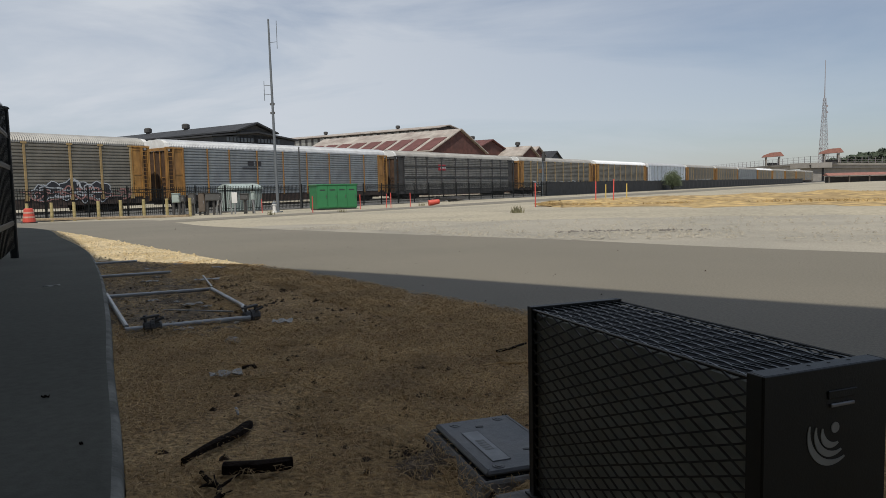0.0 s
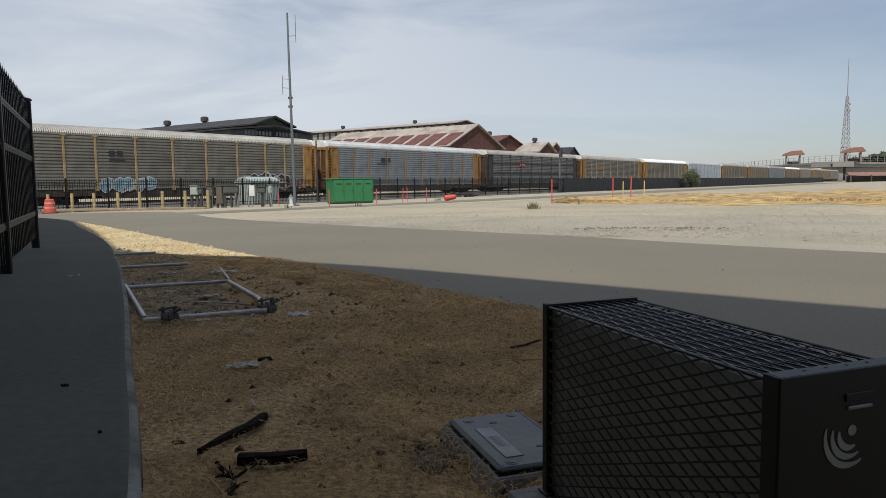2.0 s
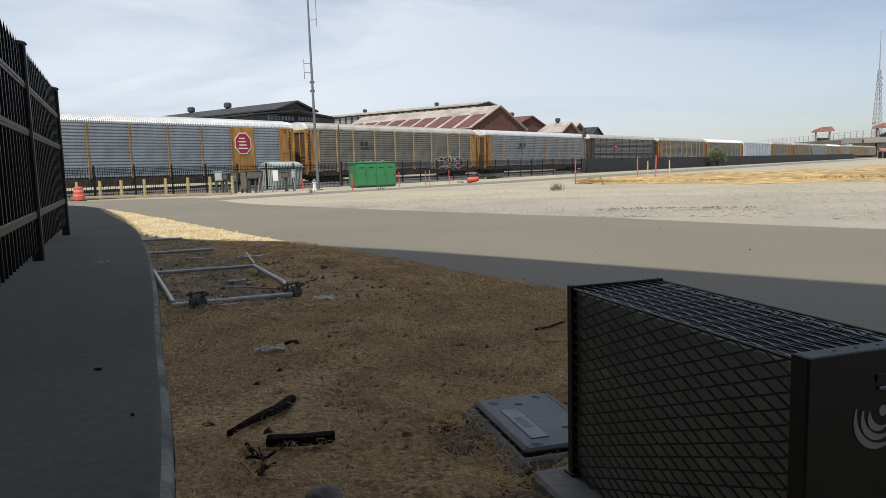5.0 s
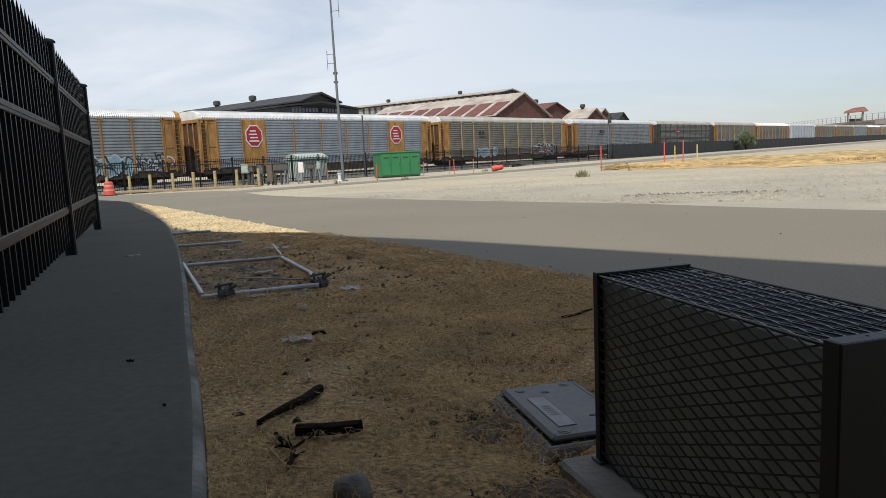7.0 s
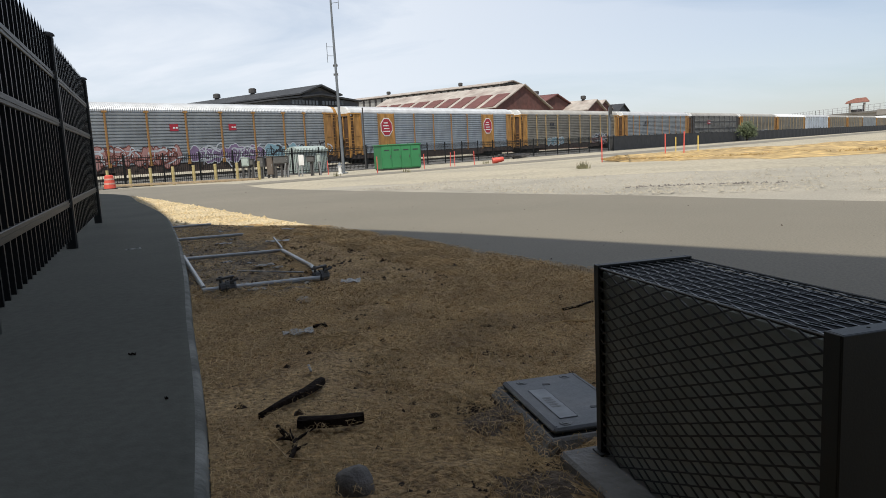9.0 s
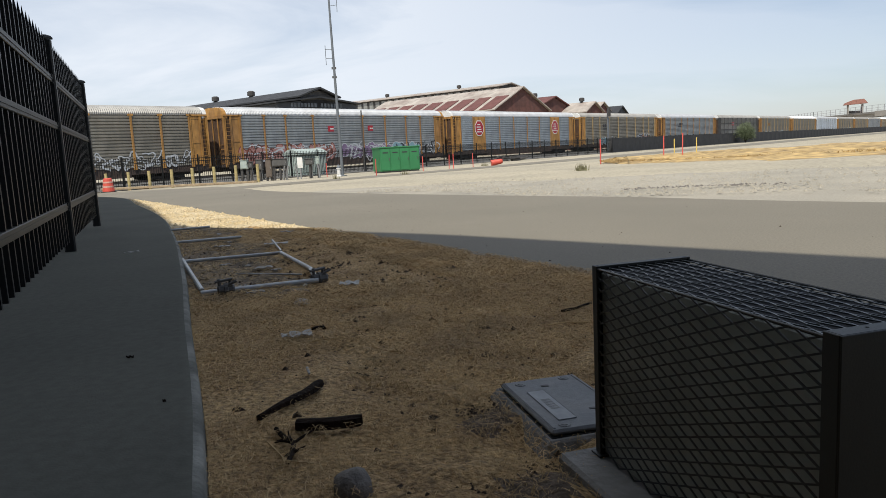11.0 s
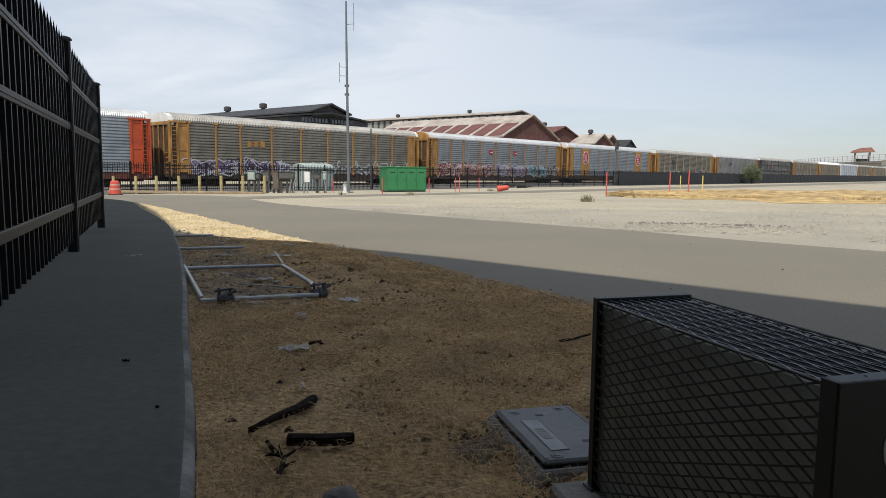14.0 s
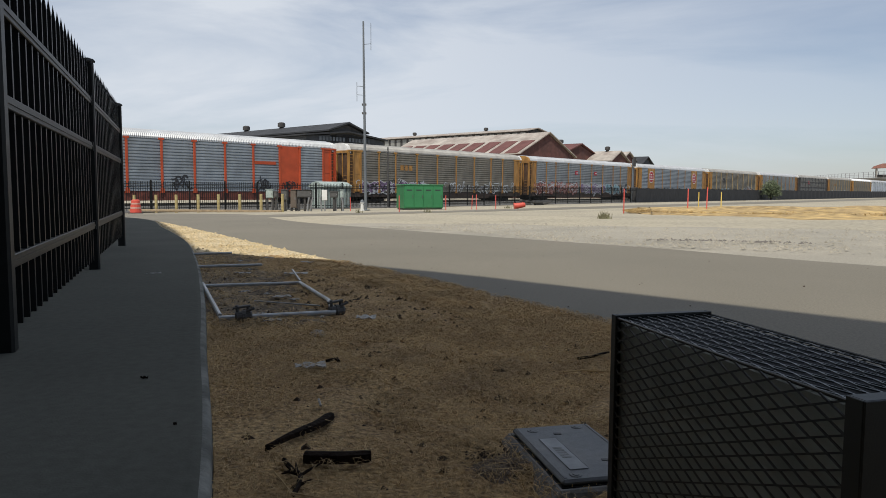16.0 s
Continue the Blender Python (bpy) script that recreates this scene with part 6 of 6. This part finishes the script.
# ---- the overpass at the end of the yard ----
def overpass():
    b = thing("overpass", pose(206, 398, 0), "concrete road bridge over the railway with tall railings", "bridge")
    line = [Vector(v) for v in ((18, 232, 7.4), (4, 112, 7.4), (0, 0, 7.4), (70, 42, 7.2), (230, 130, 7.0))]
    for p, q in zip(line, line[1:]):
        t = (q - p).normalized()
        n = Vector((-t.y, t.x, 0)).normalized()
        bm = bmesh.new()
        prof = [(0.6, -0.3), (12, -0.3), (12, 2.6), (-0.3, 2.6), (-0.3, 1.5), (0.6, 1.3)]
        A = [bm.verts.new(p + n * o + Vector((0, 0, h))) for o, h in prof]
        B = [bm.verts.new(q + n * o + Vector((0, 0, h))) for o, h in prof]
        k = len(prof)
        for j in range(k):
            bm.faces.new((A[j], A[(j + 1) % k], B[(j + 1) % k], B[j]))
        bm.faces.new(A)
        bm.faces.new(B[::-1])
        bmesh.ops.recalc_face_normals(bm, faces=bm.faces[:])
        part("deck", bm, M["bridge"], b)
        npost = int((q - p).length / 7)
        for j in range(npost + 1):
            c = p.lerp(q, j / npost)
            part("railing_post", boxm(c.x - 0.1, c.x + 0.1, c.y - 0.1, c.y + 0.1, c.z + 2.6, c.z + 6.2), M["tower"], b)
        for h in (3.4, 4.6, 6.1):
            part("railing_bar", tube(bmesh.new(), p + Vector((0, 0, h)), q + Vector((0, 0, h)), 0.07, n=4), M["tower"], b)
    part("abutment", boxm(1.5, 7.5, 2, 14, -1.5, 7.1), M["bridge"], b)
    # solid black block in place of the shaded opening under the deck
    part("shade_block", boxm(7.6, 11.5, 7, 14, -1.5, 7.1), M["soot"], b, "dark block standing for the shaded opening beside the abutment")
    bm = bmesh.new()
    for p, q in zip((Vector((11.6, 8.5, 0)), Vector((71, 44, 0))), (Vector((71, 44, 0)), Vector((230, 132, 0)))):
        a = [bm.verts.new((v.x, v.y + 1.2, z)) for v in (p, q) for z in (-1.5, 6.8)]
        c = [bm.verts.new((v.x, v.y + 3.0, z)) for v in (p, q) for z in (-1.5, 6.8)]
        bm.faces.new((a[0], a[2], a[3], a[1]))
        bm.faces.new((c[0], c[1], c[3], c[2]))
        bm.faces.new((a[1], a[3], c[3], c[1]))
    part("wing_wall", bm, M["bridge"], b)
    part("far_pier", boxm(2, 5, 108, 116, -1.5, 7.1), M["bridge"], b)


overpass()


def lookout(x, y, z, w, h):
    k = thing("bridge_pavilion", pose(x, y, z, 0, 0, -20), "small open pavilion with a red tiled roof on the bridge", "pavilion", "pavilions on the bridge")
    for px in (-0.3, 0.3):
        for py in (-0.2, 0.2):
            part("column", boxm(px * w - 0.35, px * w + 0.35, py * w - 0.35, py * w + 0.35, 0, h * 0.62), M["bridge"], k)
    bm = bmesh.new()
    prism(bm, [(-0.5 * w, 0.6 * h), (0.5 * w, 0.66 * h), (0.40 * w, 0.86 * h), (0.34 * w, 0.96 * h), (-0.1 * w, 0.93 * h), (-0.42 * w, 0.76 * h)], -0.3 * w, 0.3 * w)
    bmesh.ops.recalc_face_normals(bm, faces=bm.faces[:])
    part("roof", bm, M["red_roof"], k)
    part("bench", boxm(-0.3 * w, 0.3 * w, -0.6, 0.6, 0, 1.6), M["soot"], k)


lookout(209.0, 450.0, 10.0, 12.5, 8.6)
lookout(221.5, 405.5, 9.9, 12.0, 8.4)


def canopy_shed():
    c = thing("platform_shelter", pose(117, 200, -0.65, 0, 0, -3), "long low platform shelter with a red roof", "shelter")
    bm = prism(bmesh.new(), [(-1.6, 2.3), (1.6, 2.3), (0, 3.05)], -9, 34)
    bmesh.ops.transform(bm, matrix=Matrix.Rotation(radians(-90), 4, "Z"), verts=bm.verts[:])
    bmesh.ops.recalc_face_normals(bm, faces=bm.faces[:])
    part("roof", bm, M["red_roof"], c)
    for i in range(8):
        part("column", boxm(-8 + i * 5.5, -7.7 + i * 5.5, -0.15, 0.15, 0, 2.2), M["bridge"], c)
    # black sheet that stands for the shade beneath the shelter's roof
    part("shade_sheet", boxm(-8.5, 33, 1.0, 1.2, 0, 2.0), M["soot"], c)


canopy_shed()


def lattice_tower():
    K = 1.486
    t = thing("lattice_tower", pose(278.5, 520, -0.7), "tall slim steel lattice radio tower", "tower")
    z0, zt, ze = 21.4, 21.4 + 26 * K, 21.4 + 44 * K

    def half(z):
        return K * (1.5 - 1.05 * min((z - z0) / (26.0 * K), 1.0))
    for sx in (-1, 1):
        for sy in (-1, 1):
            part("leg", tube(bmesh.new(), (sx * half(0), sy * half(0), 0), (sx * half(zt), sy * half(zt), zt), 0.17, 0.13, 5), M["tower"], t)
    n = 18
    for i in range(n):
        z, z2 = zt * i / n, zt * (i + 1) / n
        a, b = half(z), half(z2)
        bm = bmesh.new()
        for (x0, y0, x1, y1) in ((-1, -1, 1, -1), (1, -1, 1, 1), (1, 1, -1, 1), (-1, 1, -1, -1)):
            tube(bm, (x0 * a, y0 * a, z), (x1 * b, y1 * b, z2), 0.085, n=4)
            tube(bm, (x1 * a, y1 * a, z), (x0 * b, y0 * b, z2), 0.085, n=4)
            tube(bm, (x0 * a, y0 * a, z), (x1 * a, y1 * a, z), 0.085, n=4)
        part("bracing", bm, M["tower"], t)
    part("spire", tube(bmesh.new(), (0, 0, zt), (0, 0, ze), 0.34, 0.16, 6), M["tower"], t)
    for z, s in ((zt - 7 * K, 1), (zt - 4 * K, 1), (z0 + 1.5 * K, -1)):
        part("dish", lathe(bmesh.new(), [(0.25, 0), (0.8, 0.35), (0.8, 0.6)], 10), M["tower"], t, m=pose(s * (half(z) + 0.4), -0.5, z, 90, 0, 0))


lattice_tower()


def far_trees():
    rnd = random.Random(21)
    for i, (x, y, r, h) in enumerate(((352, 600, 10, 19), (366, 603, 12, 21), (382, 600, 13, 24), (400, 606, 15, 28), (422, 600, 15, 28), (338, 606, 9, 17), (444, 606, 15, 28))):
        h *= 1.18
        t = thing("tree", pose(x, y, -1), "dark green round-headed tree far behind the bridge", "tree", "trees behind the bridge")
        part("trunk", tube(bmesh.new(), (0, 0, 0), (0, 0, h * 0.6), 0.5, 0.25, 6), M["bark"], t)
        bm = bmesh.new()
        for _ in range(2600):
            a, b, k = rnd.uniform(0, 6.28), max(-0.85, min(0.8, rnd.gauss(0, 0.40))), rnd.random() ** 0.45
            p = Vector((r * k * math.cos(a), r * k * math.sin(a), h * 0.62 + h * 0.36 * b))
            s = rnd.uniform(1.2, 2.6)
            u = Vector((rnd.gauss(0, 1), rnd.gauss(0, 1), rnd.gauss(0, 1))).normalized()
            v = u.orthogonal().normalized()
            bm.faces.new([bm.verts.new(p + q) for q in (u * s, v * s * 0.7, -u * s, -v * s * 0.7)])
        part("crown", bm, M["leaf_far"], t)


far_trees()


# ---- motion of the train ----
def train_at(t):
    return -124.1 + 7.72 * t


def motions():
    for i, car in enumerate(CARS):
        rows = []
        for k in range(17):
            a = PITCH * (i - 0.5) + train_at(k)
            rows.append((float(k), pose(*tr(a, 0), RAIL_Z, 0, 0, TRACK_YAW)))
        walk(car, rows)


motions()
